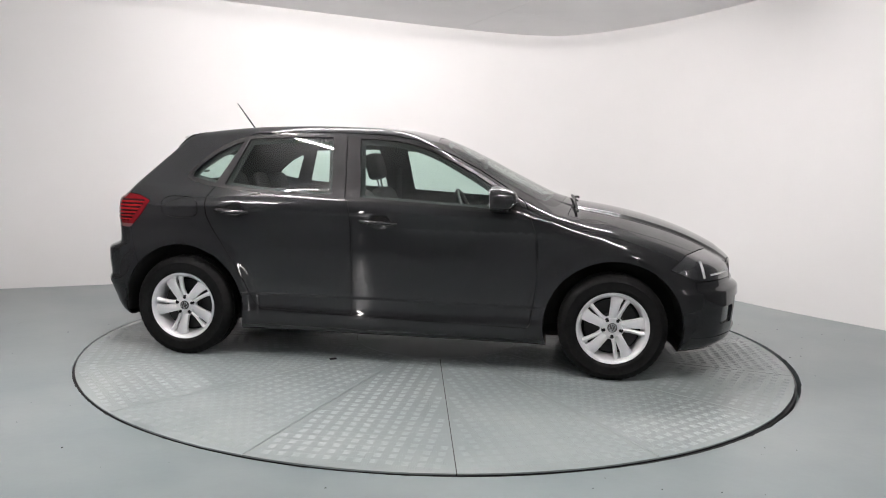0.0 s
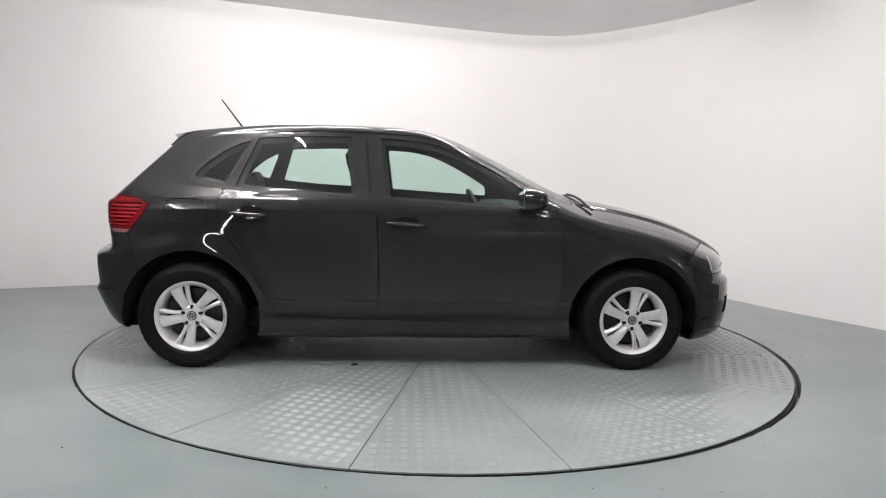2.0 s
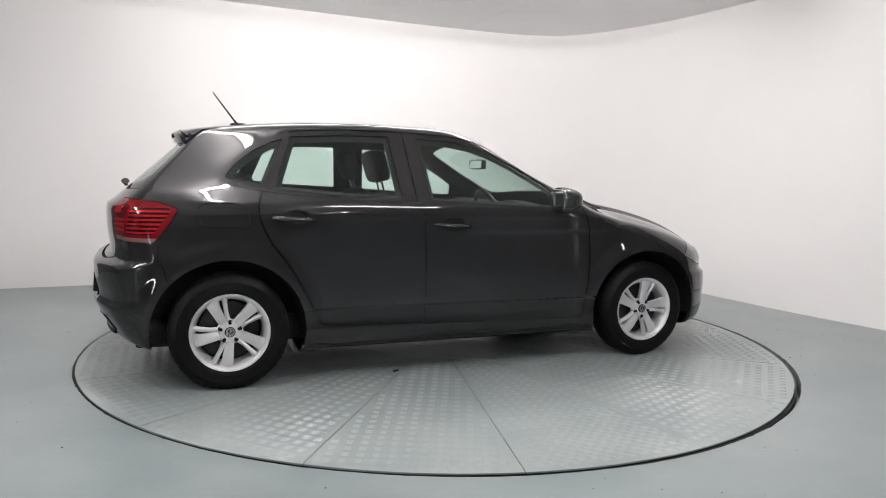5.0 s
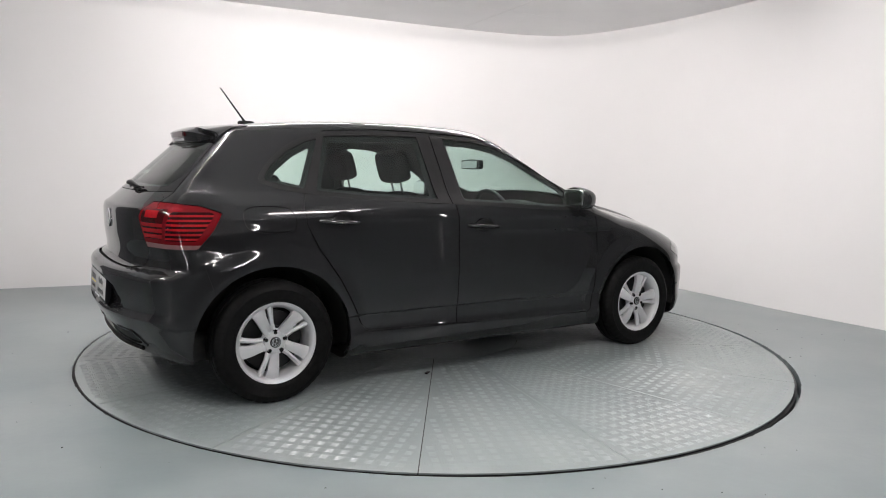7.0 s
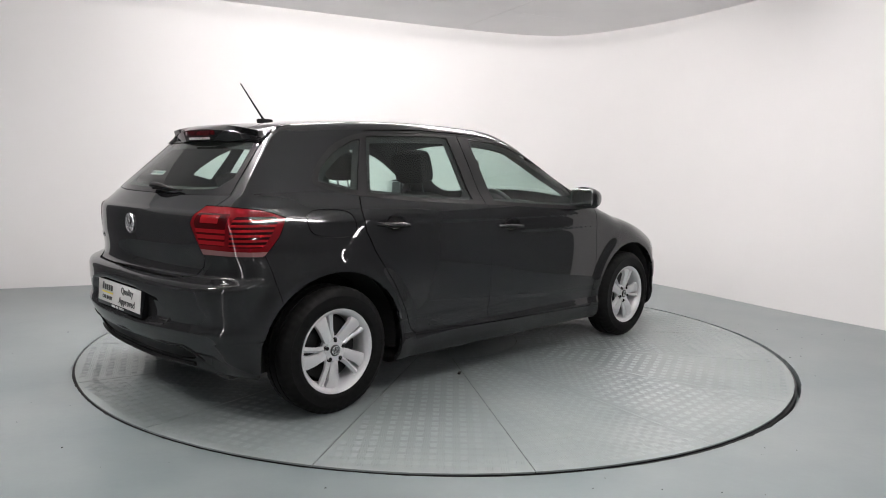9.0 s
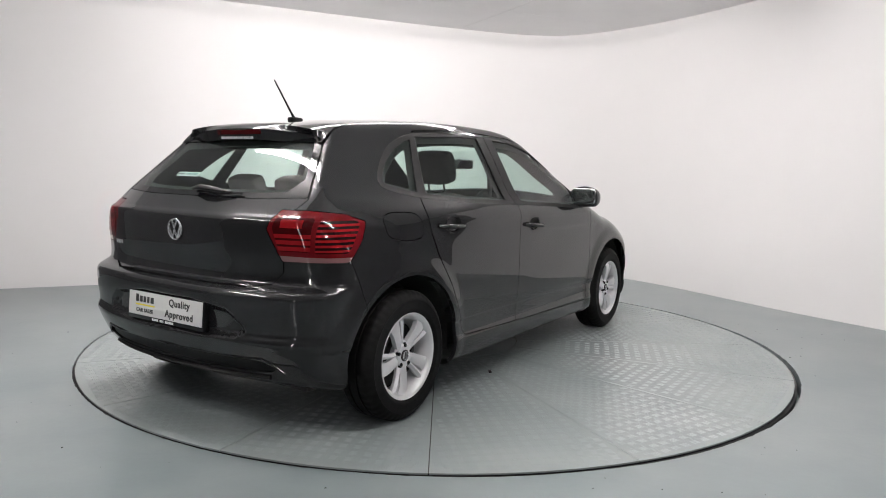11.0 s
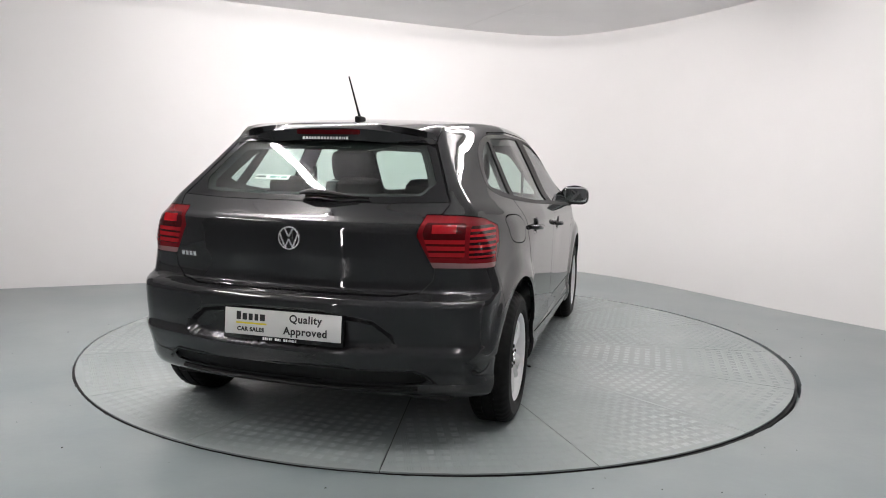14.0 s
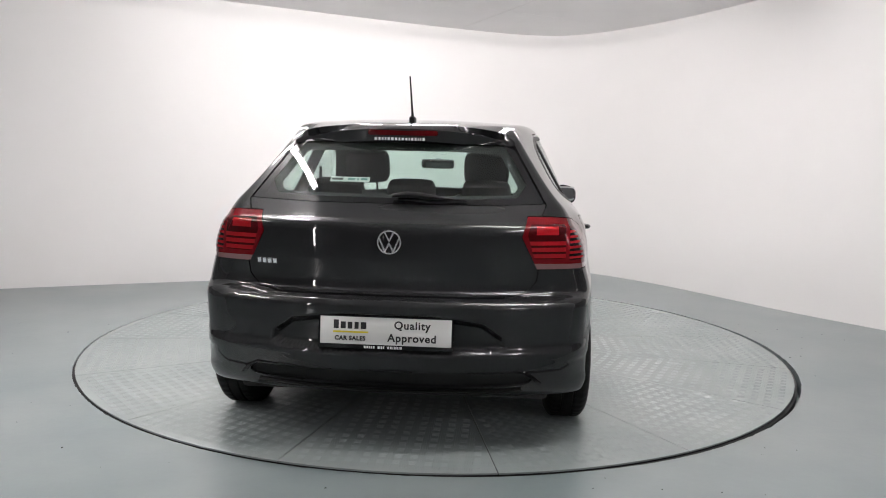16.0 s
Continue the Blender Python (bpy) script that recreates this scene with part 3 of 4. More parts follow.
def car_body(car):
    v, t = SHEET
    body = car

    def side_of(outline, sign):
        return np.where(v[:, 1] * sign > 0, outline_distance(outline, v[:, 0], v[:, 2]), 0.5)

    def cut(tri, g, gap=0.0):
        """Takes the region g < 0 out of tri, with a joint of half-width gap on both sides."""
        nonlocal v
        n = len(v)
        fn = g() if callable(g) else g
        v, inn, out = split(v, tri, fn)
        if gap:
            fn = g()
            v, inn, _ = split(v, inn, fn + gap)
            fn = g()
            v, _, out = split(v, out, fn - gap)
        return inn, out

    def band(tri, f, lo, hi):
        inn, below = cut(tri, lambda: lo - f())
        inn, above = cut(inn, lambda: f() - hi)
        return inn, np.concatenate([below, above])

    # wheel openings
    for hx in (HUB_R, HUB_F):
        g = lambda hx=hx: np.where(np.abs(v[:, 1]) > 0.52, np.maximum(np.hypot((v[:, 0] - hx) * 0.97, v[:, 2] - HUB_Z) - ARCH_R, -1), 0.4)
        _, t = cut(t, g)
    # underside
    under, t = cut(t, lambda: v[:, 2] - 0.186)
    skin("underbody", v, under, BLACK, body, depth=0.0)
    # windows at the side with their black surround, then doors
    for sign, word in ((-1, "right"), (1, "left")):
        day, t = cut(t, lambda: side_of(DAYLIGHT, sign))
        for outline, name in ((Q_GLASS, "quarter_glass"), (R_GLASS, "door_glass"), (F_GLASS, "door_glass")):
            pane, day = cut(day, lambda: side_of(outline, sign))
            skin(name, v, pane, GLASS, body, "lightly green-tinted side window glass", depth=0.0, offset=-0.004)
        gasket, pillar = cut(day, lambda: np.where((v[:, 0] > -0.59) & (v[:, 0] < -0.32) & (v[:, 2] > 0.97) | (np.abs(v[:, 0] + 1.226 - (v[:, 2] - 1.054) * 0.485) < 0.040), 0.3, -0.3))
        skin("window_trim", v, gasket, BLACK, body, "black window surround", depth=0.006, offset=0.001)
        a, b = cut(pillar, lambda: v[:, 0] + 0.8)
        skin("pillar_cover", v, a, PILLAR, body, "satin black pillar cover", depth=0.006, offset=0.0015)
        r, f = cut(b, lambda: np.where(v[:, 2] > 0.9, v[:, 0] + 0.478 - (1.362 - v[:, 2]) * 0.105, 1), 0.003)
        skin("pillar_cover", v, r, PILLAR, body, "satin black pillar cover", depth=0.006, offset=0.0015)
        skin("pillar_cover", v, f, PILLAR, body, "satin black pillar cover", depth=0.006, offset=0.0015)
        door, t = cut(t, lambda: side_of(R_DOOR, sign), 0.003)
        skin("rear_door", v, door, PAINT, body)
        door, t = cut(t, lambda: side_of(F_DOOR, sign), 0.003)
        skin("front_door", v, door, PAINT, body)
        flap, t = cut(t, lambda: side_of(FUEL, sign) if sign < 0 else np.full(len(v), 1.0), 0.0022)
        if len(flap):
            skin("fuel_flap", v, flap, PAINT, body)
        # lamps
        g = lambda: np.where(v[:, 1] * sign > 0, np.maximum(outline_distance(LAMP_SIDE, v[:, 0], v[:, 2]), outline_distance(LAMP_REAR, np.abs(v[:, 1]), v[:, 2])), 0.5)
        lens, t = cut(t, g, 0.0018)
        tail_lamp(v, lens, sign, body)
        g = lambda: np.where((v[:, 1] * sign > 0.47) & (v[:, 0] > 1.2), outline_distance(HEAD_SIDE, v[:, 0], v[:, 2]), 0.5)
        lens, t = cut(t, g, 0.0018)
        lamp = skin("headlamp", v, lens, HEAD, body, "clear headlamp with dark housing", depth=0.02)
        strip = band(lens, lambda: v[:, 0] + (v[:, 2] - 0.65) * 0.28, 1.577, 1.593)[0]
        strip = band(strip, lambda: v[:, 2], 0.59, 0.68)[0]
        skin("light_strip", v, strip, WHITE_STRIP, lamp, depth=0.0, offset=0.002)
        strip = band(lens, lambda: v[:, 2] - 0.05 * (v[:, 0] - 1.7), 0.603, 0.613)[0]
        strip = band(strip, lambda: v[:, 0], 1.64, 1.80)[0]
        skin("light_strip", v, strip, WHITE_STRIP, lamp, depth=0.0, offset=0.002)
    # hatch with its glass
    back = lambda outline: (lambda: np.where(v[:, 0] < -1.2, outline_distance(outline, v[:, 1], v[:, 2]), 0.5))
    hatch, t = cut(t, back(HATCH), 0.0025)
    pane, hatch = cut(hatch, back(HATCH_GLASS), 0.0016)
    gate = skin("tailgate", v, hatch, PAINT, body)
    clear, edge = cut(pane, back(HATCH_CLEAR))
    skin("rear_window", v, clear, GLASS, gate, "tinted rear window", depth=0.0, offset=-0.001)
    skin("rear_window_border", v, edge, GLOSS_BLACK, gate, "black printed glass border", depth=0.004, offset=-0.001)
    # windscreen, bonnet
    top = lambda outline: (lambda: np.where((v[:, 2] > 0.62) & (v[:, 0] > -0.1), outline_distance(outline, v[:, 0], v[:, 1]), 0.5))
    pane, t = cut(t, top(SCREEN), 0.001)
    clear, edge = cut(pane, top(SCREEN_CLEAR))
    skin("windscreen", v, clear, GLASS, body, "clear windscreen", depth=0.0, offset=-0.002)
    skin("windscreen_border", v, edge, GLOSS_BLACK, body, "black printed glass border", depth=0.004, offset=-0.002)
    hood, t = cut(t, top(HOOD), 0.002)
    skin("bonnet", v, hood, PAINT, body)
    # bumpers
    low, t = cut(t, lambda: outline_distance(BUMPER_SIDE, v[:, 0], v[:, 2]), 0.0012)
    slot, low = cut(low, back(SLOT))
    bumper = skin("rear_bumper", v, low, PAINT, body)
    skin("lower_slot", v, slot, BLACK, bumper, "black plastic slot", depth=0.01, offset=-0.012)
    g = lambda: np.where(v[:, 0] > 1.2, np.maximum(np.abs(v[:, 2] - 0.36) - 0.10, np.abs(v[:, 1]) - 0.50), 0.5)
    grille, t = cut(t, g)
    skin("lower_grille", v, grille, BLACK, body, "black lower grille", depth=0.02, offset=-0.015)
    g = lambda: np.where(v[:, 0] > 1.2, np.maximum(np.abs(v[:, 2] - 0.37) - 0.05, np.abs(np.abs(v[:, 1]) - 0.60) - 0.07), 0.5)
    fog, t = cut(t, g)
    for sign in (-1, 1):
        one, _ = cut(fog, lambda: -sign * v[:, 1])
        skin("fog_lamp", v, one, HEAD, body, "clear fog lamp in dark recess", depth=0.02, offset=-0.012)
    g = lambda: np.where(v[:, 0] > 1.55, np.maximum(np.abs(v[:, 2] - 0.60) - 0.045, np.abs(v[:, 1]) - 0.46), 0.5)
    upper, t = cut(t, g)
    skin("upper_grille", v, upper, BLACK, body, "black upper grille", depth=0.02, offset=-0.01)
    skin("shell", v, t, PAINT, body, depth=0.02)
    return v


def tail_lamp(v, lens, sign, body):
    """A wrap-round lamp: red lens, darker chambers with ribs, a pale strip along the foot."""
    v, foot, red = split(v, lens, v[:, 2] - (0.789 - 0.02 * (np.abs(v[:, 1]) - 0.6)))
    lamp = skin("tail_lamp", v, red, RED, body, "red ribbed tail lamp", depth=0.02)
    skin("reversing_lens", v, foot, WHITE_LENS, lamp, "pale clear strip", depth=0.0)
    # the inner chamber on the back and the ribbed chamber on the side, each with lit-looking bars
    for wing in (0, 1):
        x, y, z = v[:, 0], np.abs(v[:, 1]), v[:, 2]
        if wing:
            g = np.maximum(np.maximum(0.803 - z, z - 0.934), np.maximum(0.722 - y, x + 1.715 + np.abs(z - 0.92) * 0.75))
        else:
            g = np.maximum(np.maximum(0.808 - z, z - 0.946), np.maximum(0.548 + np.abs(z - 0.905) * 0.3 - y, y - 0.706))
            g = np.where(x < -1.72, g, 0.5)
        v, chamber, _ = split(v, red, g)
        rows = ((0.808, 0.817), (0.828, 0.838), (0.849, 0.859), (0.870, 0.880), (0.891, 0.901), (0.912, 0.922)) if wing else ((0.812, 0.829), (0.838, 0.855), (0.864, 0.880), (0.905, 0.938))
        for lo, hi in rows:
            v, rib, below = split(v, chamber, lo - v[:, 2])
            v, rib, above = split(v, rib, v[:, 2] - hi)
            if hi > 0.93:
                v, rib, side = split(v, rib, np.abs(np.abs(v[:, 1]) - 0.628) - 0.045)
                above = np.concatenate([above, side])
            skin("lamp_rib", v, rib, RED_BRIGHT, lamp, depth=0.0, offset=0.0022)
            chamber = np.concatenate([below, above])
        skin("lamp_chamber", v, chamber, RED_BLACK if wing else RED_DARK, lamp, depth=0.0, offset=0.0012)


PILLAR = material("satin_black_film", (0.014, 0.0135, 0.014), 0.5, Specular_IOR_Level=0.12)
HEAD = material("headlamp_lens", (0.030, 0.031, 0.034), 0.25, 0.3, 1.0)
WHITE_STRIP = material("pale_light_guide", (0.8, 0.8, 0.8), 0.2)
RED_DARK = material("deep_red_lens", (0.045, 0.002, 0.003), 0.4, 0.0, 1.0, Specular_IOR_Level=0.0, Coat_IOR=1.36)
RED_BLACK = material("black_red_lens", (0.02, 0.002, 0.003), 0.4, 0.0, 1.0, Specular_IOR_Level=0.0, Coat_IOR=1.36)
RED_BRIGHT = material("bright_red_lens", (0.25, 0.008, 0.011), 0.4, 0.0, 1.0, Specular_IOR_Level=0.0, Coat_IOR=1.36)


def lining(car):
    """The dark inner lining, a little inside the skin, open at the windows."""
    v, t = SHEET
    keep = []
    for outline, p, q, test in ((Q_GLASS, 0, 2, None), (R_GLASS, 0, 2, None), (F_GLASS, 0, 2, None), (HATCH_CLEAR, 1, 2, v[:, 0] < -1.2), (SCREEN_CLEAR, 0, 1, (v[:, 2] > 0.9) & (v[:, 0] > -0.1))):
        d = outline_distance(outline, v[:, p], v[:, q])
        if test is not None:
            d = np.where(test, d, 0.5)
        keep.append(d + 0.026)
    for hx in (HUB_R, HUB_F):
        keep.append(np.where(np.abs(v[:, 1]) > 0.5, np.hypot(v[:, 0] - hx, v[:, 2] - HUB_Z) - ARCH_R - 0.03, 0.4))
    v, _, t = split(v, t, np.minimum.reduce(keep))
    skin("interior_lining", v, t, LINING, car, "dark interior trim", depth=0.0, offset=-0.022, normals=False)


# ---------- wheels ----------
def wheel(car, x, y, sign):
    hub = new("wheel")
    hub.parent = car
    hub.matrix_basis = pose(x, y, HUB_Z, 0, 0 if x > 0 else 36) @ (Matrix.Identity(4) if sign < 0 else pose(0, 0, 0, 0, 0, 180))
    # built with its outer face towards -y
    if not WHEEL_MESHES:
        bm = bmesh.new()
        R = TYRE_R
        lathe(bm, [(0.190, 0.075), (0.198, 0.088), (0.225, 0.098), (0.265, 0.092), (0.290, 0.078), (R, 0.062), (R, 0.03), (R - 0.007, 0.028), (R - 0.007, 0.022), (R, 0.020), (R, -0.020), (R - 0.007, -0.022),
                   (R - 0.007, -0.028), (R, -0.03), (R, -0.058), (R - 0.010, -0.074), (0.270, -0.090), (0.262, -0.0925), (0.258, -0.0905), (0.225, -0.097), (0.211, -0.093), (0.205, -0.087), (0.202, -0.084), (0.190, -0.070)], 192, closed=True)
        # grooves across the shoulders
        for v in bm.verts:
            r, a = math.hypot(v.co.x, v.co.z), math.atan2(v.co.z, v.co.x)
            if r > R - 0.012 and abs(v.co.y) > 0.025 and round(a / (2 * math.pi / 192)) % 4 == 0:
                v.co.x *= 1 - 0.003 / r
                v.co.z *= 1 - 0.003 / r
        WHEEL_MESHES.append(part("tyre", bm, RUBBER, hub, "black rubber tyre"))
        bm = bmesh.new()
        lathe(bm, [(0.194, -0.086), (0.198, -0.082), (0.196, -0.074), (0.186, -0.070), (0.176, -0.045), (0.170, 0.04), (0.186, 0.078), (0.194, 0.082), (0.160, 0.05), (0.165, -0.05), (0.178, -0.074), (0.184, -0.082)], 96, closed=True)
        for k in range(5):
            spoke(bm, k)
        lathe(bm, [(0.0, -0.060), (0.050, -0.062), (0.058, -0.056), (0.066, -0.045), (0.060, -0.02), (0.0, -0.02)], 48)
        for v in bm.verts:
            v.co.x, v.co.z = v.co.x * 1.035, v.co.z * 1.035
        WHEEL_MESHES.append(part("rim", bm, SILVER, hub, "silver five-spoke alloy rim"))
        bm = bmesh.new()
        lathe(bm, [(0.0, -0.005), (0.150, -0.005), (0.150, 0.012), (0.0, 0.012)], 48)
        lathe(bm, [(0.0, -0.022), (0.072, -0.02), (0.078, -0.004), (0.0, -0.004)], 32)
        WHEEL_MESHES.append(part("brake_disc", bm, DARK_METAL, hub, "dull steel brake disc"))
        bm = bmesh.new()
        lathe(bm, [(0.0, 0.03), (0.171, 0.03), (0.171, 0.04), (0.0, 0.04)], 48)
        WHEEL_MESHES.append(part("back_plate", bm, GAP, hub))
        bm = bmesh.new()
        lathe(bm, [(0.0, -0.069), (0.023, -0.0685), (0.0265, -0.066), (0.0275, -0.058), (0.0, -0.058)], 40)
        WHEEL_MESHES.append(part("hub_cap", bm, DARK_METAL, hub, "dark round hub cap with pale emblem"))
        bm = bmesh.new()
        emblem(bm, 0.022, 0.0018, pose(0, -0.0685, 0, 90))
        WHEEL_MESHES.append(part("hub_emblem", bm, CHROME, hub))
        for k in range(5):
            a = 2 * math.pi * (k + 0.5) / 5
            bm = bmesh.new()
            lathe(bm, [(0.0, -0.068), (0.007, -0.068), (0.0095, -0.064), (0.0095, -0.05), (0.0, -0.05)], 12, pose(0.048 * math.sin(a), 0, 0.048 * math.cos(a)))
            lathe(bm, [(0.0095, -0.0585), (0.0145, -0.0600), (0.0145, -0.05), (0.0095, -0.05)], 16, pose(0.048 * math.sin(a), 0, 0.048 * math.cos(a)), closed=True)
            WHEEL_MESHES.append(part("wheel_bolt", bm, GLOSS_BLACK, hub))
    else:
        for src in WHEEL_MESHES:
            ob = src.copy()
            scene.collection.objects.link(ob)
            ob.parent = hub
    return hub


WHEEL_MESHES = []


def spoke(bm, k):
    """One pair: a broad faceted blade and a narrow one that leans away from it, with a dark slit between."""
    turn = pose(0, 0, 0, 0, 72 * k, 0)

    def blade(rows, thick=0.030):
        left, right, mid, back_l, back_r = [], [], [], [], []
        for x0, x1, z, y in rows:
            left.append(bm.verts.new(turn @ Vector((x0, y + 0.007, z))))
            mid.append(bm.verts.new(turn @ Vector(((x0 * 0.55 + x1 * 0.45), y, z))))
            right.append(bm.verts.new(turn @ Vector((x1, y + 0.010, z))))
            back_l.append(bm.verts.new(turn @ Vector((x0, y + thick, z))))
            back_r.append(bm.verts.new(turn @ Vector((x1, y + thick, z))))
        for i in range(len(rows) - 1):
            for a, b in ((left, mid), (mid, right), (right, back_r), (back_r, back_l), (back_l, left)):
                bm.faces.new((a[i], b[i], b[i + 1], a[i + 1]))
        for i in (0, -1):
            bm.faces.new((left[i], mid[i], right[i], back_r[i], back_l[i]))
    # broad blade, its outer third bent back
    blade([(-0.020, 0.021, 0.040, -0.060), (-0.018, 0.028, 0.085, -0.069), (-0.015, 0.039, 0.132, -0.077), (-0.014, 0.050, 0.156, -0.074), (-0.013, 0.062, 0.190, -0.062)])
    # narrow blade
    blade([(0.012, 0.036, 0.034, -0.056), (0.030, 0.052, 0.082, -0.064), (0.053, 0.078, 0.128, -0.070), (0.074, 0.112, 0.172, -0.068)], 0.024)
    bmesh.ops.recalc_face_normals(bm, faces=bm.faces)


def emblem(bm, r, thick, m):
    """A ring with two chevrons in it, drawn as plain strokes in its xy plane."""
    start = len(bm.verts)
    k = 40
    rows = []
    for i in range(k):
        a = 2 * math.pi * i / k
        rows.append([bm.verts.new((q * math.cos(a), q * math.sin(a), h)) for q, h in ((r, 0), (r * 0.97, thick), (r * 0.87, thick), (r * 0.84, 0))])
    for i in range(k):
        p, q = rows[i], rows[(i + 1) % k]
        for j in range(3):
            bm.faces.new((p[j], p[j + 1], q[j + 1], q[j]))

    def stroke(a, b, w):
        a, b = Vector((*a, 0)) * r, Vector((*b, 0)) * r
        d = (b - a).normalized()
        n = Vector((-d.y, d.x, 0)) * w * r / 2
        lo = [bm.verts.new(p) for p in (a - n, b - n, b + n, a + n)]
        hi = [bm.verts.new(p + Vector((0, 0, thick))) for p in (a - n * 0.8, b - n * 0.8, b + n * 0.8, a + n * 0.8)]
        bm.faces.new(hi)
        for i in range(4):
            bm.faces.new((lo[i], lo[(i + 1) % 4], hi[(i + 1) % 4], hi[i]))
    for s in (-1, 1):
        stroke((s * 0.36, 0.80), (0.0, 0.10), 0.15)
        stroke((s * 0.80, 0.34), (s * 0.34, -0.78), 0.15)
        stroke((s * 0.34, -0.78), (0.0, -0.06), 0.15)
    bm.verts.ensure_lookup_table()
    bmesh.ops.transform(bm, matrix=m, verts=bm.verts[start:])
    bmesh.ops.recalc_face_normals(bm, faces=bm.faces)


def car_thing():
    car = tagged(new("hatchback_car"), "dark grey five-door hatchback parked on the turntable", "car")
    car_body(car)
    lining(car)
    for x in (HUB_R, HUB_F):
        wheel(car, x, -0.768, -1)
        wheel(car, x, 0.768, 1)
    car_details(car)
    return car


# ---------- the car's smaller parts ----------
def seek(points, lo, hi):
    """The largest value between lo and hi that lies inside the body; points gives rows of places for values."""
    for _ in range(4):
        u = np.linspace(lo, hi, 33)
        k = int(np.argmax(form(points(u)) >= 0))
        k = max(k, 1)
        lo, hi = u[k - 1], u[k]
    return float(lo)


def on_side(x, z, sign=-1):
    return Vector((x, sign * seek(lambda u: np.stack([0 * u + x, u, 0 * u + z], 1), 0.0, 1.2), z))


def on_back(y, z):
    return Vector((-seek(lambda u: np.stack([-u, 0 * u + y, 0 * u + z], 1), 1.2, 2.6), y, z))


def on_top(x, y):
    return Vector((x, y, seek(lambda u: np.stack([0 * u + x, 0 * u + y, u], 1), 0.5, 1.8)))


def facing(p, up=Vector((0, 0, 1))):
    """A pose at p on the skin: z outwards, y up the skin."""
    n = Vector(form_normals(np.array([p]))[0])
    x = up.cross(n).normalized()
    y = n.cross(x)
    m = Matrix((x, y, n)).transposed().to_4x4()
    m.translation = p
    return m


def pad(bm, lo, hi, bulge=0.3, m=None, cuts=6):
    """A cushion: a box with well-rounded edges and a swollen face."""
    start = len(bm.verts)
    bmesh.ops.create_cube(bm, size=2.0)
    bm.verts.ensure_lookup_table()
    fresh = bm.verts[start:]
    edges = list({e for v in fresh for e in v.link_edges})
    bmesh.ops.subdivide_edges(bm, edges=edges, cuts=cuts, use_grid_fill=True)
    bm.verts.ensure_lookup_table()
    c = Vector([(a + b) / 2 for a, b in zip(lo, hi)])
    s = Vector([(b - a) / 2 for a, b in zip(lo, hi)])
    for v in bm.verts[start:]:
        p = v.co.copy()
        q = (abs(p.x) ** 4 + abs(p.y) ** 4 + abs(p.z) ** 4) ** 0.25
        p = p * (1 - bulge) + p / max(q, 1e-6) * bulge
        v.co = c + Vector((p.x * s.x, p.y * s.y, p.z * s.z))
        if m is not None:
            v.co = m @ v.co


def tilted(x, y, z, lean):
    return pose(x, y, z, 0, lean, 0)


def front_seat(car, y):
    seat = new("front_seat")
    seat.parent = car
    bm = bmesh.new()
    pad(bm, (-0.30, y - 0.25, 0.36), (0.26, y + 0.25, 0.52), 0.7)
    part("seat_cushion", bm, SEAT, seat)
    bm = bmesh.new()
    m = tilted(-0.34, y, 0.44, -16)
    pad(bm, (-0.07, -0.245, 0.0), (0.07, 0.245, 0.60), 0.75, m)
    part("seat_backrest", bm, SEAT, seat)
    bm = bmesh.new()
    pad(bm, (-0.05, -0.135, 0.66), (0.055, 0.135, 0.855), 0.8, m)
    part("headrest", bm, SEAT, seat, "dark grey fabric headrest")
    for s in (-0.055, 0.055):
        bm = bmesh.new()
        bar(bm, [m @ Vector((0, s, 0.55)), m @ Vector((0, s, 0.70))], 0.006)
        part("headrest_rod", bm, CHROME, seat)


def rear_bench(car):
    seat = new("rear_seat")
    seat.parent = car
    bm = bmesh.new()
    pad(bm, (-1.10, -0.62, 0.36), (-0.62, 0.62, 0.52), 0.6)
    part("seat_cushion", bm, SEAT, seat)
    m = tilted(-1.08, 0, 0.45, -22)
    for a, b in ((-0.62, 0.12), (0.13, 0.62)):
        bm = bmesh.new()
        pad(bm, (-0.07, a, 0.0), (0.07, b, 0.58), 0.55, m)
        part("seat_backrest", bm, SEAT, seat)
    for y, top in ((-0.37, 0.70), (0.37, 0.70), (0.0, 0.70)):
        bm = bmesh.new()
        pad(bm, (-0.045, y - 0.12, 0.565), (0.05, y + 0.12, top), 0.8, m)
        part("headrest", bm, SEAT, seat)
    bm = bmesh.new()
    pad(bm, (-1.80, -0.60, 0.955), (-1.36, 0.60, 0.985), 0.3)
    part("parcel_shelf", bm, LINING, seat, "dark flat load cover")


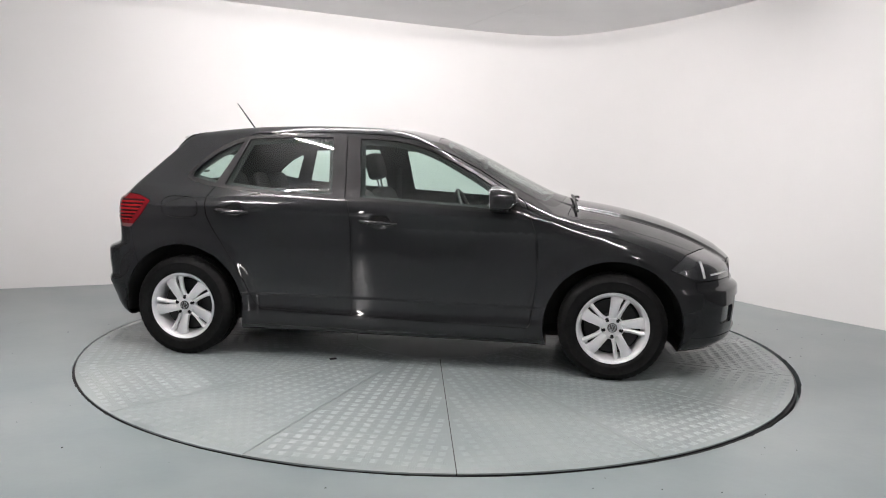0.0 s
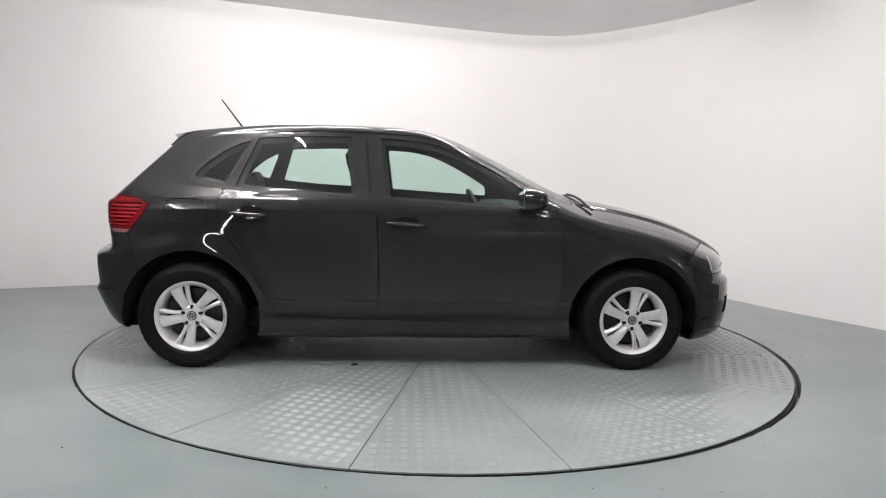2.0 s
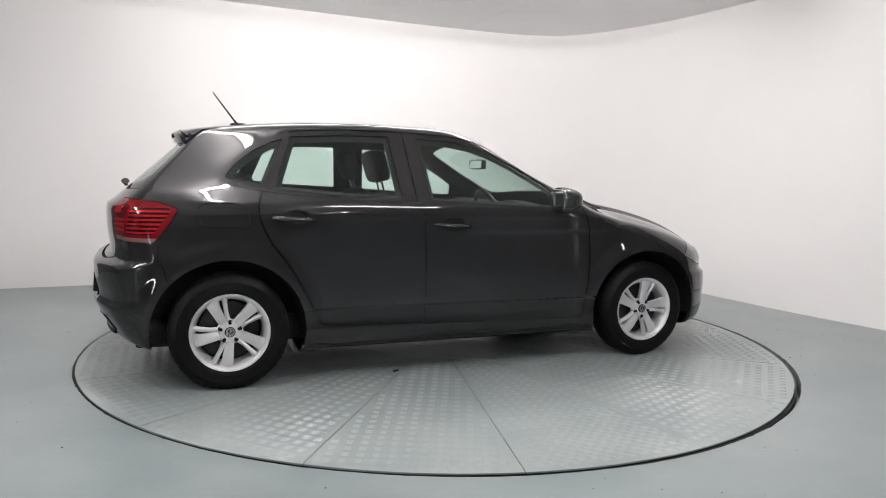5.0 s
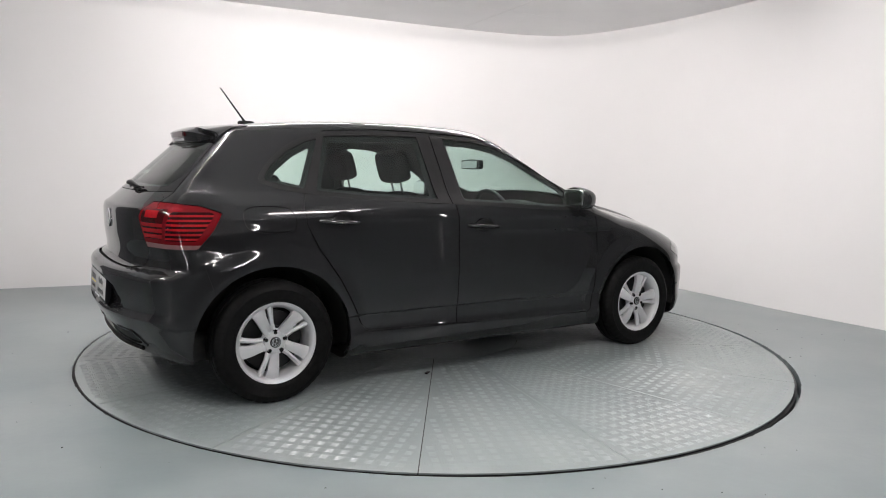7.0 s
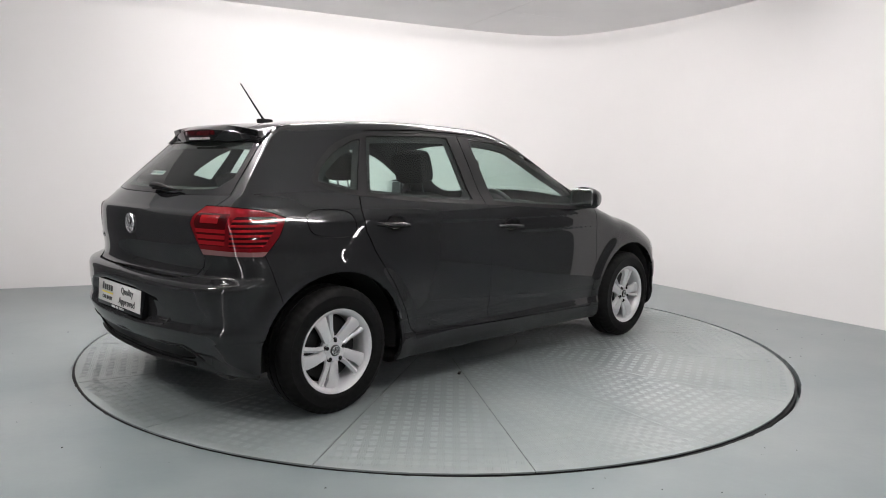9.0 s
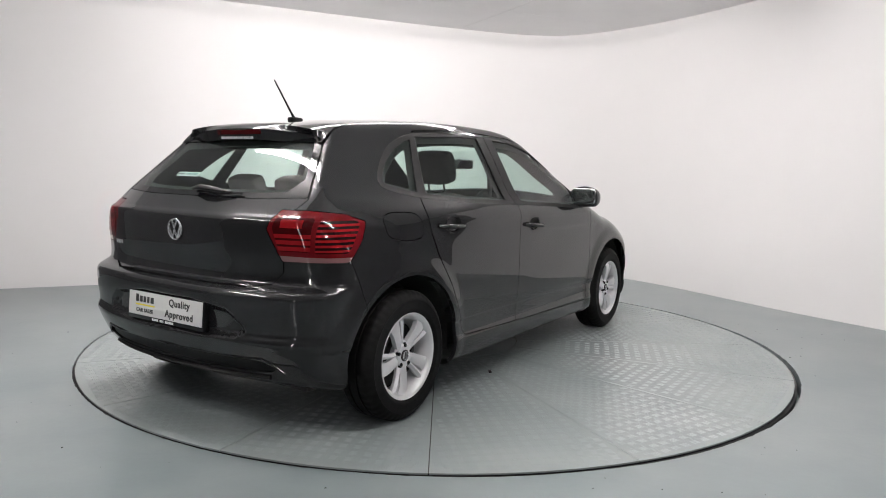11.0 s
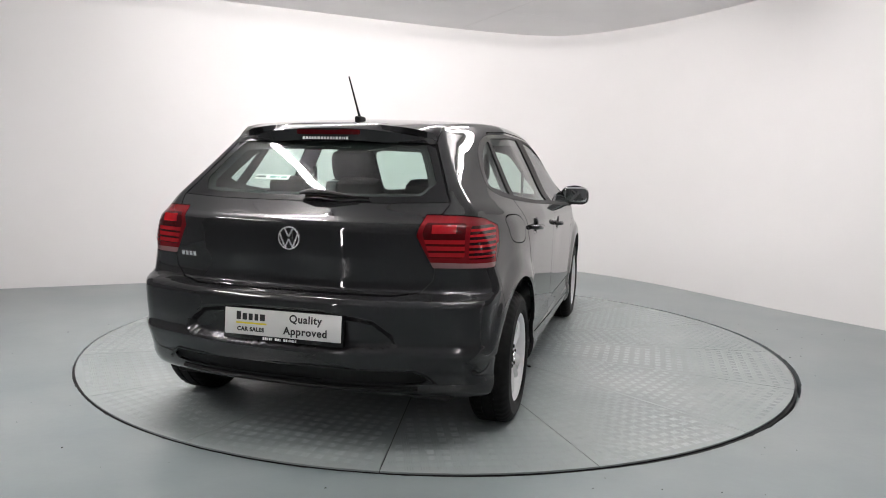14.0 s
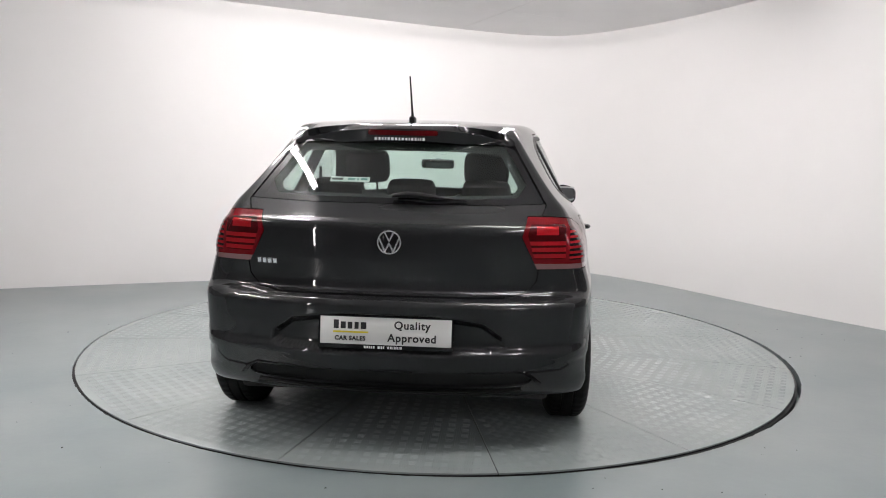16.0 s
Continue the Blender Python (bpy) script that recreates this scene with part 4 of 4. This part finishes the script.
def cabin(car):
    front_seat(car, -0.36)
    front_seat(car, 0.36)
    rear_bench(car)
    bm = bmesh.new()
    rows = []
    for y in np.linspace(-0.70, 0.70, 29):
        hood = 0.035 * math.exp(-((y + 0.36) / 0.17) ** 2)
        ring = [(0.34, 0.55), (0.32, 0.78), (0.33, 0.90 + hood * 0.6), (0.37, 0.935 + hood), (0.46, 0.945 + hood * 0.6), (0.60, 0.935), (0.74, 0.915), (0.74, 0.55)]
        rows.append([bm.verts.new((x, y, z)) for x, z in ring])
    for p, q in zip(rows, rows[1:]):
        for k in range(8):
            bm.faces.new((p[k], p[(k + 1) % 8], q[(k + 1) % 8], q[k]))
    bm.faces.new(rows[0])
    bm.faces.new(rows[-1][::-1])
    bmesh.ops.recalc_face_normals(bm, faces=bm.faces)
    dash = part("dashboard", bm, LINING, car, "dark moulded dashboard")
    bm = bmesh.new()
    box(bm, (0.315, -0.10, 0.76), (0.33, 0.13, 0.89), 0.004)
    part("display", bm, GLOSS_BLACK, dash)
    m = tilted(0.235, -0.36, 0.86, -24)
    steer = new("steering_wheel")
    steer.parent = car
    bm = bmesh.new()
    ring = [m @ Vector((0, 0.183 * math.cos(a), 0.183 * math.sin(a))) for a in (2 * math.pi * k / 48 for k in range(49))]
    bar(bm, ring, 0.015, 10)
    part("wheel_rim", bm, GRIP, steer, "black leather steering wheel rim")
    bm = bmesh.new()
    pad(bm, (-0.015, -0.085, -0.07), (0.05, 0.085, 0.06), 0.7, m, 3)
    for a in (0, 180, 270):
        box(bm, (-0.004, 0.05, -0.018), (0.014, 0.178, 0.018), 0.004, m @ pose(0, 0, 0, a))
    part("wheel_boss", bm, BLACK, steer)
    # inner mirror
    mir = new("inner_mirror")
    mir.parent = car
    bm = bmesh.new()
    pad(bm, (0.275, -0.118, 1.165), (0.310, 0.118, 1.232), 0.6)
    part("mirror_housing", bm, BLACK, mir)
    bm = bmesh.new()
    pad(bm, (0.2705, -0.108, 1.171), (0.276, 0.108, 1.226), 0.3)
    part("mirror_pane", bm, MIRROR, mir)
    bm = bmesh.new()
    bar(bm, [(0.300, 0, 1.21), (0.292, 0, 1.236)], 0.012)
    part("mirror_stalk", bm, BLACK, mir)
    # belts at the middle pillars
    for s in (-1, 1):
        bm = bmesh.new()
        box(bm, (-0.455, s * 0.675 - 0.004, 0.55), (-0.41, s * 0.675 + 0.004, 1.16), 0.001, None)
        part("seat_belt", bm, LINING, car)
    bm = bmesh.new()
    box(bm, (-1.9, -0.66, 0.20), (0.72, 0.66, 0.33), 0.02)
    part("cabin_floor", bm, LINING, car)


def mirror_door(car, s):
    mirror = new("door_mirror")
    mirror.parent = car
    bm = bmesh.new()
    start = len(bm.verts)
    bmesh.ops.create_uvsphere(bm, u_segments=40, v_segments=24, radius=1.0)
    for v in bm.verts:
        p = v.co.copy()
        q = (abs(p.x) ** 3 + abs(p.y) ** 3 + abs(p.z) ** 3) ** (1 / 3)
        p = p / q
        flat = -0.40 if p.x < -0.40 else p.x
        k = 1 - 0.20 * max(0.0, p.x)
        v.co = Vector((0.455 + flat * 0.105, s * (0.905 + p.y * s * 0.098 * k) + 0.0, 1.005 + p.z * 0.066 * k - 0.012 * abs(p.y)))
    part("mirror_shell", bm, PAINT, mirror)
    bm = bmesh.new()
    pad(bm, (0.406, 0.825, 0.953), (0.416, 0.992, 1.058), 0.6)
    if s < 0:
        for v in bm.verts:
            v.co.y *= -1
        bmesh.ops.reverse_faces(bm, faces=bm.faces)
    part("mirror_pane", bm, MIRROR, mirror, "small silver mirror pane")
    bm = bmesh.new()
    pad(bm, (0.41, 0.82, 0.936), (0.51, 0.97, 0.956), 0.5)
    pad(bm, (0.43, 0.79, 0.925), (0.53, 0.88, 0.962), 0.6)
    if s < 0:
        for v in bm.verts:
            v.co.y *= -1
        bmesh.ops.reverse_faces(bm, faces=bm.faces)
    part("mirror_foot", bm, BLACK, mirror)


def handle(car, x0, x1, z, s):
    h = new("door_handle")
    h.parent = car
    bm = bmesh.new()
    path, radii = [], []
    for k in range(13):
        u = k / 12
        x = x0 + (x1 - x0) * u
        p = on_side(x0 if u < 0.1 else x1 if u > 0.9 else x, z + 0.06, s)
        out = 0.030 * (1 - (2 * u - 1) ** 4) - 0.002
        q = on_side(x0 + (x1 - x0) * 0.0, z, s).y
        base = q + (on_side(x1, z, s).y - q) * u
        path.append((x, base + s * out, z - 0.010 * u))
        radii.append(0.0165 * (0.75 + 0.25 * (1 - (2 * u - 1) ** 6)))
    bar(bm, path, radii, 12, 0.75)
    part("handle_bar", bm, HANDLE, h)
    # a black sheet over the dish behind the bar, so that it reads dark
    bm = bmesh.new()
    m = facing(on_side((x0 + x1) / 2 + 0.01, z + 0.03, s))
    rim = [bm.verts.new(Vector(on_side((x0 + x1) / 2 + 0.01 + 0.060 * math.cos(a), z - 0.002 + 0.041 * math.sin(a), s)) + m.to_3x3() @ Vector((0, 0, 0.0012))) for a in (2 * math.pi * k / 32 for k in range(32))]
    inner = [bm.verts.new(Vector(((x0 + x1) / 2 + 0.01 + 0.85 * (v.co.x - (x0 + x1) / 2 - 0.01), v.co.y - s * 0.006, z - 0.002 + 0.85 * (v.co.z - z + 0.002)))) for v in rim]
    for k in range(32):
        bm.faces.new((rim[k], rim[(k + 1) % 32], inner[(k + 1) % 32], inner[k]))
    bm.faces.new(inner)
    bmesh.ops.recalc_face_normals(bm, faces=bm.faces)
    part("handle_dish", bm, BLACK, h)
    return h


def spoiler(car):
    """The roof's tail: a wing over the hatch glass with the high brake lamp in it."""
    wing = new("roof_spoiler")
    wing.parent = car
    bm = bmesh.new()
    rows = []
    for k in range(41):
        u = -1 + 2 * k / 40
        y = 0.492 * u
        e = abs(u) ** 3.2
        tip = -1.703 + 0.120 * abs(u) ** 2.4
        zt = 1.338 - 0.026 * u * u - 0.030 * e
        root = on_top(-1.47, y * 0.985)
        mid = on_top(-1.55, y * 0.965)
        low = on_back(y * 0.965, 1.272)
        prof = [(root.x, root.z + 0.0005), (mid.x, mid.z + 0.004), (-1.655, 0.5 * (zt + mid.z + 0.004) + 0.002), (tip + 0.010, zt), (tip, zt - 0.007), (tip + 0.006, zt - 0.030), (tip + 0.014, zt - 0.058), (tip + 0.030, zt - 0.066), (low.x - 0.004, 1.272 - 0.002),
                (low.x + 0.05, 1.272), (root.x, root.z - 0.04)]
        # the ends run out into the roof's edge
        b = float(step(0.78, 1.0, np.array(abs(u))))
        for i in range(2, 8):
            x, z = prof[i]
            z = max(z + (0.010 * b if i > 3 else -0.004 * b), 1.266)
            on = min(on_back(y * 0.955, min(z, mid.z - 0.012)).x - 0.010, -1.575)
            prof[i] = (x * (1 - b) + on * b, z)
        rows.append([bm.verts.new((x, y, z)) for x, z in prof])
    n = len(rows[0])
    for p, q in zip(rows, rows[1:]):
        for k in range(n):
            bm.faces.new((p[k], p[(k + 1) % n], q[(k + 1) % n], q[k]))
    bm.faces.new(rows[0])
    bm.faces.new(rows[-1][::-1])
    bmesh.ops.recalc_face_normals(bm, faces=bm.faces)
    part("spoiler_wing", bm, PAINT, wing)
    bm = bmesh.new()
    pad(bm, (-1.701, -0.155, 1.302), (-1.68, 0.155, 1.325), 0.25)
    part("brake_lamp", bm, RED_DARK, wing, "long dark red brake lamp")
    letters = [0.011, 0.008, 0.007, 0.006, 0.009, 0.011, 0.009, 0.007, 0.010, 0.009, 0.004, 0.009, 0.008, 0.003, 0.004, 0.009]
    y = 0.125
    for w in letters:
        bm = bmesh.new()
        box(bm, (-1.6925, y - w, 1.281), (-1.687, y, 1.293), 0.0)
        part("letter_bar", bm, WHITE_MARK, wing, smooth=False)
        y -= w + 0.0065


def text_mesh(parent, body, size, m, mat, extrude=0.0006):
    c = bpy.data.curves.new("lettering", "FONT")
    c.body, c.size, c.extrude, c.align_x, c.align_y = body, size, extrude, "CENTER", "CENTER"
    c.space_character, c.offset = 1.12, 0.0011
    tmp = bpy.data.objects.new("lettering", c)
    me = bpy.data.meshes.new_from_object(tmp)
    bpy.data.objects.remove(tmp)
    me.materials.append(mat)
    ob = new("lettering", me)
    ob.parent = parent
    ob.matrix_basis = m
    return ob


def plate(car):
    """The dealer's plate: its trade name stands as plain bars, the other words are lettered."""
    holder = new("dealer_plate")
    holder.parent = car
    mid = on_back(0.0, 0.520)
    m = Matrix.Translation((mid.x - 0.016, 0, 0.518)) @ pose(0, 0, 0, 86, 0, -90)
    bm = bmesh.new()
    box(bm, (-0.268, -0.072, -0.022), (0.268, 0.060, 0.008), 0.004)
    for v in bm.verts:
        v.co = m @ v.co
    part("plate_frame", bm, GLOSS_BLACK, holder)
    bm = bmesh.new()
    box(bm, (-0.260, -0.053, 0.006), (0.260, 0.055, 0.0105), 0.0015)
    for v in bm.verts:
        v.co = m @ v.co
    part("plate_board", bm, PLATE, holder, "white dealer plate with dark lettering")
    at = lambda x, y: m @ Matrix.Translation((x, y, 0.0112))
    text_mesh(holder, "Quality", 0.043, at(0.105, 0.026), INK)
    text_mesh(holder, "Approved", 0.043, at(0.105, -0.024), INK)
    text_mesh(holder, "CAR SALES", 0.023, at(-0.140, -0.030), INK)
    for x, w, h in [(-0.196, 0.020, 0.034), (-0.168, 0.020, 0.027), (-0.141, 0.018, 0.027), (-0.115, 0.016, 0.027), (-0.087, 0.022, 0.027)]:
        bm = bmesh.new()
        box(bm, (x - w / 2, 0.008, 0.010), (x + w / 2, 0.008 + h, 0.0116), 0.0)
        for v in bm.verts:
            v.co = m @ v.co
        part("letter_bar", bm, INK, holder, smooth=False)
    bm = bmesh.new()
    box(bm, (-0.208, -0.008, 0.010), (-0.068, -0.001, 0.0113), 0.0)
    for v in bm.verts:
        v.co = m @ v.co
    part("yellow_line", bm, YELLOW, holder, smooth=False)
    x = -0.085
    for w in (0.008, 0.007, 0.005, 0.004, 0.007, -0.006, 0.009, 0.007, 0.004, -0.006, 0.008, 0.007, 0.003, 0.007, 0.006, 0.003, 0.006):
        if w > 0:
            bm = bmesh.new()
            box(bm, (x, -0.068, 0.007), (x + w, -0.058, 0.0088), 0.0)
            for v in bm.verts:
                v.co = m @ v.co
            part("letter_bar", bm, WHITE_MARK, holder, smooth=False)
        x += abs(w) + 0.003


def tail_trim(car):
    p = on_back(0.0, 0.866)
    badge = new("rear_badge")
    badge.parent = car
    m = facing(p)
    bm = bmesh.new()
    start = len(bm.verts)
    lathe(bm, [(0.0, 0.003), (0.042, 0.003), (0.046, 0.000), (0.046, -0.004), (0.0, -0.004)], 48, m @ pose(0, 0, 0, 90) )
    part("badge_back", bm, GLOSS_BLACK, badge)
    bm = bmesh.new()
    emblem(bm, 0.049, 0.006, m @ pose(0, 0, 0.002))
    part("badge_emblem", bm, CHROME, badge, "round chrome emblem")
    # the model's name stands as four plain blocks
    for y in (0.545, 0.522, 0.499, 0.476):
        bm = bmesh.new()
        box(bm, (-0.0085, -0.010, -0.001), (0.0085, 0.010, 0.003), 0.001)
        box(bm, (-0.0045, -0.006, 0.0005), (0.0045, 0.006, 0.0035), 0.0)
        mm = facing(on_back(y, 0.772))
        for v in bm.verts:
            v.co = mm @ v.co
        part("name_block", bm, CHROME, badge)
    # crease under the glass
    wiper = new("rear_wiper")
    wiper.parent = car
    bm = bmesh.new()
    path = [on_back(y, z) + Vector((-d, 0, 0.3 * d)) for y, z, d in ((0.005, 1.040, 0.022), (-0.05, 1.043, 0.034), (-0.12, 1.040, 0.034), (-0.20, 1.034, 0.026), (-0.25, 1.031, 0.020))]
    bar(bm, path, [0.012, 0.020, 0.018, 0.009, 0.006], 10, 0.7)
    part("wiper_arm", bm, BLACK, wiper)
    bm = bmesh.new()
    bar(bm, [on_back(y, 1.0285 + 0.004 * math.sin(k)) + Vector((-0.012, 0, 0.004)) for k, y in enumerate(np.linspace(-0.02, -0.30, 10))], 0.0055, 6)
    part("wiper_blade", bm, BLACK, wiper)
    # sticker inside the hatch glass
    m = facing(on_back(0.205, 1.115)) @ pose(0, 0, -0.012)
    sticker = new("window_sticker")
    sticker.parent = car
    bm = bmesh.new()
    box(bm, (-0.085, -0.013, -0.001), (0.085, 0.016, 0.001), 0.0)
    for v in bm.verts:
        v.co = m @ v.co
    part("sticker_card", bm, PLATE, sticker, "small white printed sticker", smooth=False)
    for a, b, mat in ((-0.08, -0.03, INK), (-0.010, 0.022, BLUE_INK), (0.030, 0.038, BLUE_INK), (0.046, 0.075, BLUE_INK)):
        bm = bmesh.new()
        box(bm, (a, -0.004, 0.0012), (b, 0.008, 0.0022), 0.0)
        for v in bm.verts:
            v.co = m @ v.co
        part("letter_bar", bm, mat, sticker, smooth=False)


def lower_lip(car):
    """Painted frame bars round the slot under the rear bumper."""
    bm = bmesh.new()
    path = [on_back(y, z) + Vector((0.004, 0, 0)) for y, z in ((-0.615, 0.300), (-0.575, 0.340), (-0.535, 0.362), (-0.40, 0.358), (0.0, 0.356), (0.40, 0.358), (0.535, 0.362), (0.575, 0.340), (0.615, 0.300))]
    fine = []
    for a, b in zip(path, path[1:]):
        fine += [a.lerp(b, k / 6) for k in range(6)]
    bar(bm, fine + [path[-1]], 0.010, 8, 0.8)
    part("slot_frame", bm, GLOSS_BLACK, car, "black bumper slot frame")
    bm = bmesh.new()
    path = [on_back(y, 0.262) + Vector((-0.002, 0, 0.012 * (abs(y) / 0.6) ** 2)) for y in np.linspace(-0.54, 0.54, 25)]
    bar(bm, path, 0.018, 10, 0.55)
    part("lower_lip", bm, BLACK, car, "black plastic lower lip")


def antenna(car):
    a = new("roof_antenna")
    a.parent = car
    top = on_top(-1.318, 0)
    bm = bmesh.new()
    pad(bm, (-1.365, -0.015, top.z - 0.008), (-1.270, 0.015, top.z + 0.018), 0.95)
    part("antenna_base", bm, BLACK, a)
    bm = bmesh.new()
    bar(bm, [(-1.325, 0, top.z + 0.012), (-1.345, 0, top.z + 0.038), (-1.462, 0, 1.586)], [0.008, 0.0055, 0.0035], 8)
    part("antenna_rod", bm, BLACK, a)


def arches(car):
    """Dark liners behind the wheel openings, and the hidden axle ends."""
    for hx in (HUB_R, HUB_F):
        for s in (-1, 1):
            bm = bmesh.new()
            rows = []
            for k in range(33):
                a = radians(-8 + 196 * k / 32)
                c, d = math.cos(a), math.sin(a)
                rows.append([bm.verts.new((hx + q * c / 0.97, s * w, HUB_Z + q * d)) for q, w in ((ARCH_R + 0.012, 0.80 if d > -0.2 else 0.76), (ARCH_R + 0.004, 0.74), (ARCH_R - 0.004, 0.56), (0.10, 0.54))])
            for p, q in zip(rows, rows[1:]):
                for k in range(3):
                    bm.faces.new((p[k], p[k + 1], q[k + 1], q[k]))
            part("arch_liner", bm, GAP, car)
        bm = bmesh.new()
        bar(bm, [(hx, -0.72, HUB_Z), (hx, 0.72, HUB_Z)], 0.03, 12)
        part("axle", bm, BLACK, car)


def front_trim(car):
    for k, (a, b) in enumerate((((0.90, -0.60), (0.885, 0.02)), ((0.925, -0.04), (0.90, 0.55)))):
        bm = bmesh.new()
        path = []
        for i in range(8):
            u = i / 7
            p = on_top(a[0] + (b[0] - a[0]) * u, a[1] + (b[1] - a[1]) * u)
            path.append(p + Vector((0, 0, 0.016)))
        bar(bm, path, 0.008, 8)
        part("front_wiper", bm, BLACK, car)


def car_details(car):
    cabin(car)
    for s in (-1, 1):
        mirror_door(car, s)
        handle(car, -1.222, -1.02, 0.890, s)
        handle(car, -0.338, -0.128, 0.851, s)
    spoiler(car)
    plate(car)
    tail_trim(car)
    lower_lip(car)
    antenna(car)
    arches(car)
    front_trim(car)


GRIP = material("black_leather", (0.015, 0.015, 0.015), 0.45)
MIRROR = material("mirror_glass", (0.85, 0.87, 0.87), 0.02, 1.0)
HANDLE = material("dark_handle_paint", (0.0162, 0.0166, 0.0175), 0.5, 0.0, 1.0, Specular_IOR_Level=0.0, Coat_IOR=1.48)
WHITE_MARK = material("white_print", (0.75, 0.75, 0.75), 0.5)
INK = material("black_print", (0.015, 0.015, 0.015), 0.4)
BLUE_INK = material("grey_green_print", (0.10, 0.22, 0.20), 0.5)
YELLOW = material("yellow_print", (0.75, 0.62, 0.04), 0.4)


def glowing(name, strength):
    m = material(name, (1, 1, 1), 0.5)
    b = m.node_tree.nodes["Principled BSDF"]
    b.inputs["Emission Color"].default_value = (*TUBE_TINT, 1)
    b.inputs["Emission Strength"].default_value = strength
    return m


TUBE = glowing("lit_tube", TUBE_GLOW)
# weaker copy of the tube glow, set to even out the walls
TUBE_DIM = glowing("dimmed_lit_tube", TUBE_GLOW * 0.78)
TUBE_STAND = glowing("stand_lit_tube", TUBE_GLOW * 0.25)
STEEL_WHITE = material("white_enamel", (0.75, 0.75, 0.74), 0.4)


def tube_fitting(x, y, length, turn, share):
    f = tagged(new("ceiling_light"), "lit white fluorescent tube fitting on the ceiling, out of view", "ceiling light", "tube lights on the ceiling")
    bm = bmesh.new()
    box(bm, (-length / 2 - 0.03, -0.035, -0.045), (length / 2 + 0.03, 0.035, 0.0), 0.006)
    part("light_housing", bm, STEEL_WHITE, f)
    bm = bmesh.new()
    bar(bm, [(-length / 2, 0, -0.085), (length / 2, 0, -0.085)], 0.019, 12)
    part("tube", bm, TUBE if share == 1.0 else TUBE_DIM, f, "glowing white tube")
    for s in (-1, 1):
        bm = bmesh.new()
        box(bm, (s * length / 2 - 0.012, -0.012, -0.105), (s * length / 2 + 0.012, 0.012, -0.044), 0.003)
        part("tube_socket", bm, STEEL_WHITE, f)
    f.matrix_basis = pose(x, y, CEIL, 0, 0, turn)


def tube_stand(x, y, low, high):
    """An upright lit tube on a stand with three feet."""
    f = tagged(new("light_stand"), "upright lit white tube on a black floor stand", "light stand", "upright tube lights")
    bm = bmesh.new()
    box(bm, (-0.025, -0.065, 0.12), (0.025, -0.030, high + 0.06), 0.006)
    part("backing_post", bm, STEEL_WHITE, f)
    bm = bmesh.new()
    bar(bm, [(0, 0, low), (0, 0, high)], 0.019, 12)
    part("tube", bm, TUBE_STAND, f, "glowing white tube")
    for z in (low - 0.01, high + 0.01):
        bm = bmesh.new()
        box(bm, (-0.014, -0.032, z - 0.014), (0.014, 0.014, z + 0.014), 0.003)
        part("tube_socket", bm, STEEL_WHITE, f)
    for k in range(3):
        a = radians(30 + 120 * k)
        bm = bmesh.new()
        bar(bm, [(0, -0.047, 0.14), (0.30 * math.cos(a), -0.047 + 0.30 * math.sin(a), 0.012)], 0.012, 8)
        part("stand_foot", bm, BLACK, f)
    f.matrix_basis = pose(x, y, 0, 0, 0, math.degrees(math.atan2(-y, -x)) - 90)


def floor_marks():
    bm = bmesh.new()
    box(bm, (-0.022, -0.010, 0.0), (0.022, 0.008, 0.009), 0.003)
    ob = part("rubber_scrap", bm, BLACK)
    tagged(ob, "small black scrap of rubber lying on the turntable", "scrap")
    return ob


def grit():
    """Small dark crumbs and chips scattered over the floor."""
    rng = random.Random(7)
    pts, faces = [], []
    while len(faces) < 5 * 170:
        x, y = rng.uniform(-4.2, 4.2), rng.uniform(-3.9, 1.2)
        if math.hypot(x, y) < RING + 0.03 or y > 1.2 + 0.3 * x or y > 2.5 - 0.9 * x * 0.8:
            continue
        r, a, k = rng.uniform(0.0025, 0.007), rng.uniform(0, 6.3), len(pts)
        for j in range(4):
            b = a + j * 1.57 + rng.uniform(-0.4, 0.4)
            q = r * rng.uniform(0.5, 1.3)
            pts.append((x + q * math.cos(b), y + q * math.sin(b), 0.0))
        pts.append((x, y, r * 0.5))
        faces += [(k, k + 1, k + 4), (k + 1, k + 2, k + 4), (k + 2, k + 3, k + 4), (k + 3, k, k + 4), (k + 3, k + 2, k + 1, k)]
    me = bpy.data.meshes.new("grit")
    me.from_pydata(pts, [], faces)
    me.materials.append(BLACK)
    tagged(new("grit", me), "dark crumbs of grit scattered on the floor", "grit", kind="stuff")


grit()
room()
TABLE = turntable()
CAR = car_thing()
SCRAP = floor_marks()
for row in TUBES:
    tube_fitting(*row)
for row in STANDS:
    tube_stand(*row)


def motions():
    rows, disc, scrap = [], [], []
    for k in range(33):
        t = 0.5 * k
        turn = pose(0, 0, 0, 0, 0, TURN_START + TURN_RATE * t)
        disc.append((t, turn))
        rows.append((t, turn @ pose(0, CAR_SIDE, 0.004)))
        scrap.append((t, turn @ pose(-0.525, -0.723, 0.0052, 0, 0, 35)))
    walk(TABLE, disc)
    walk(CAR, rows)
    walk(SCRAP, scrap)


motions()
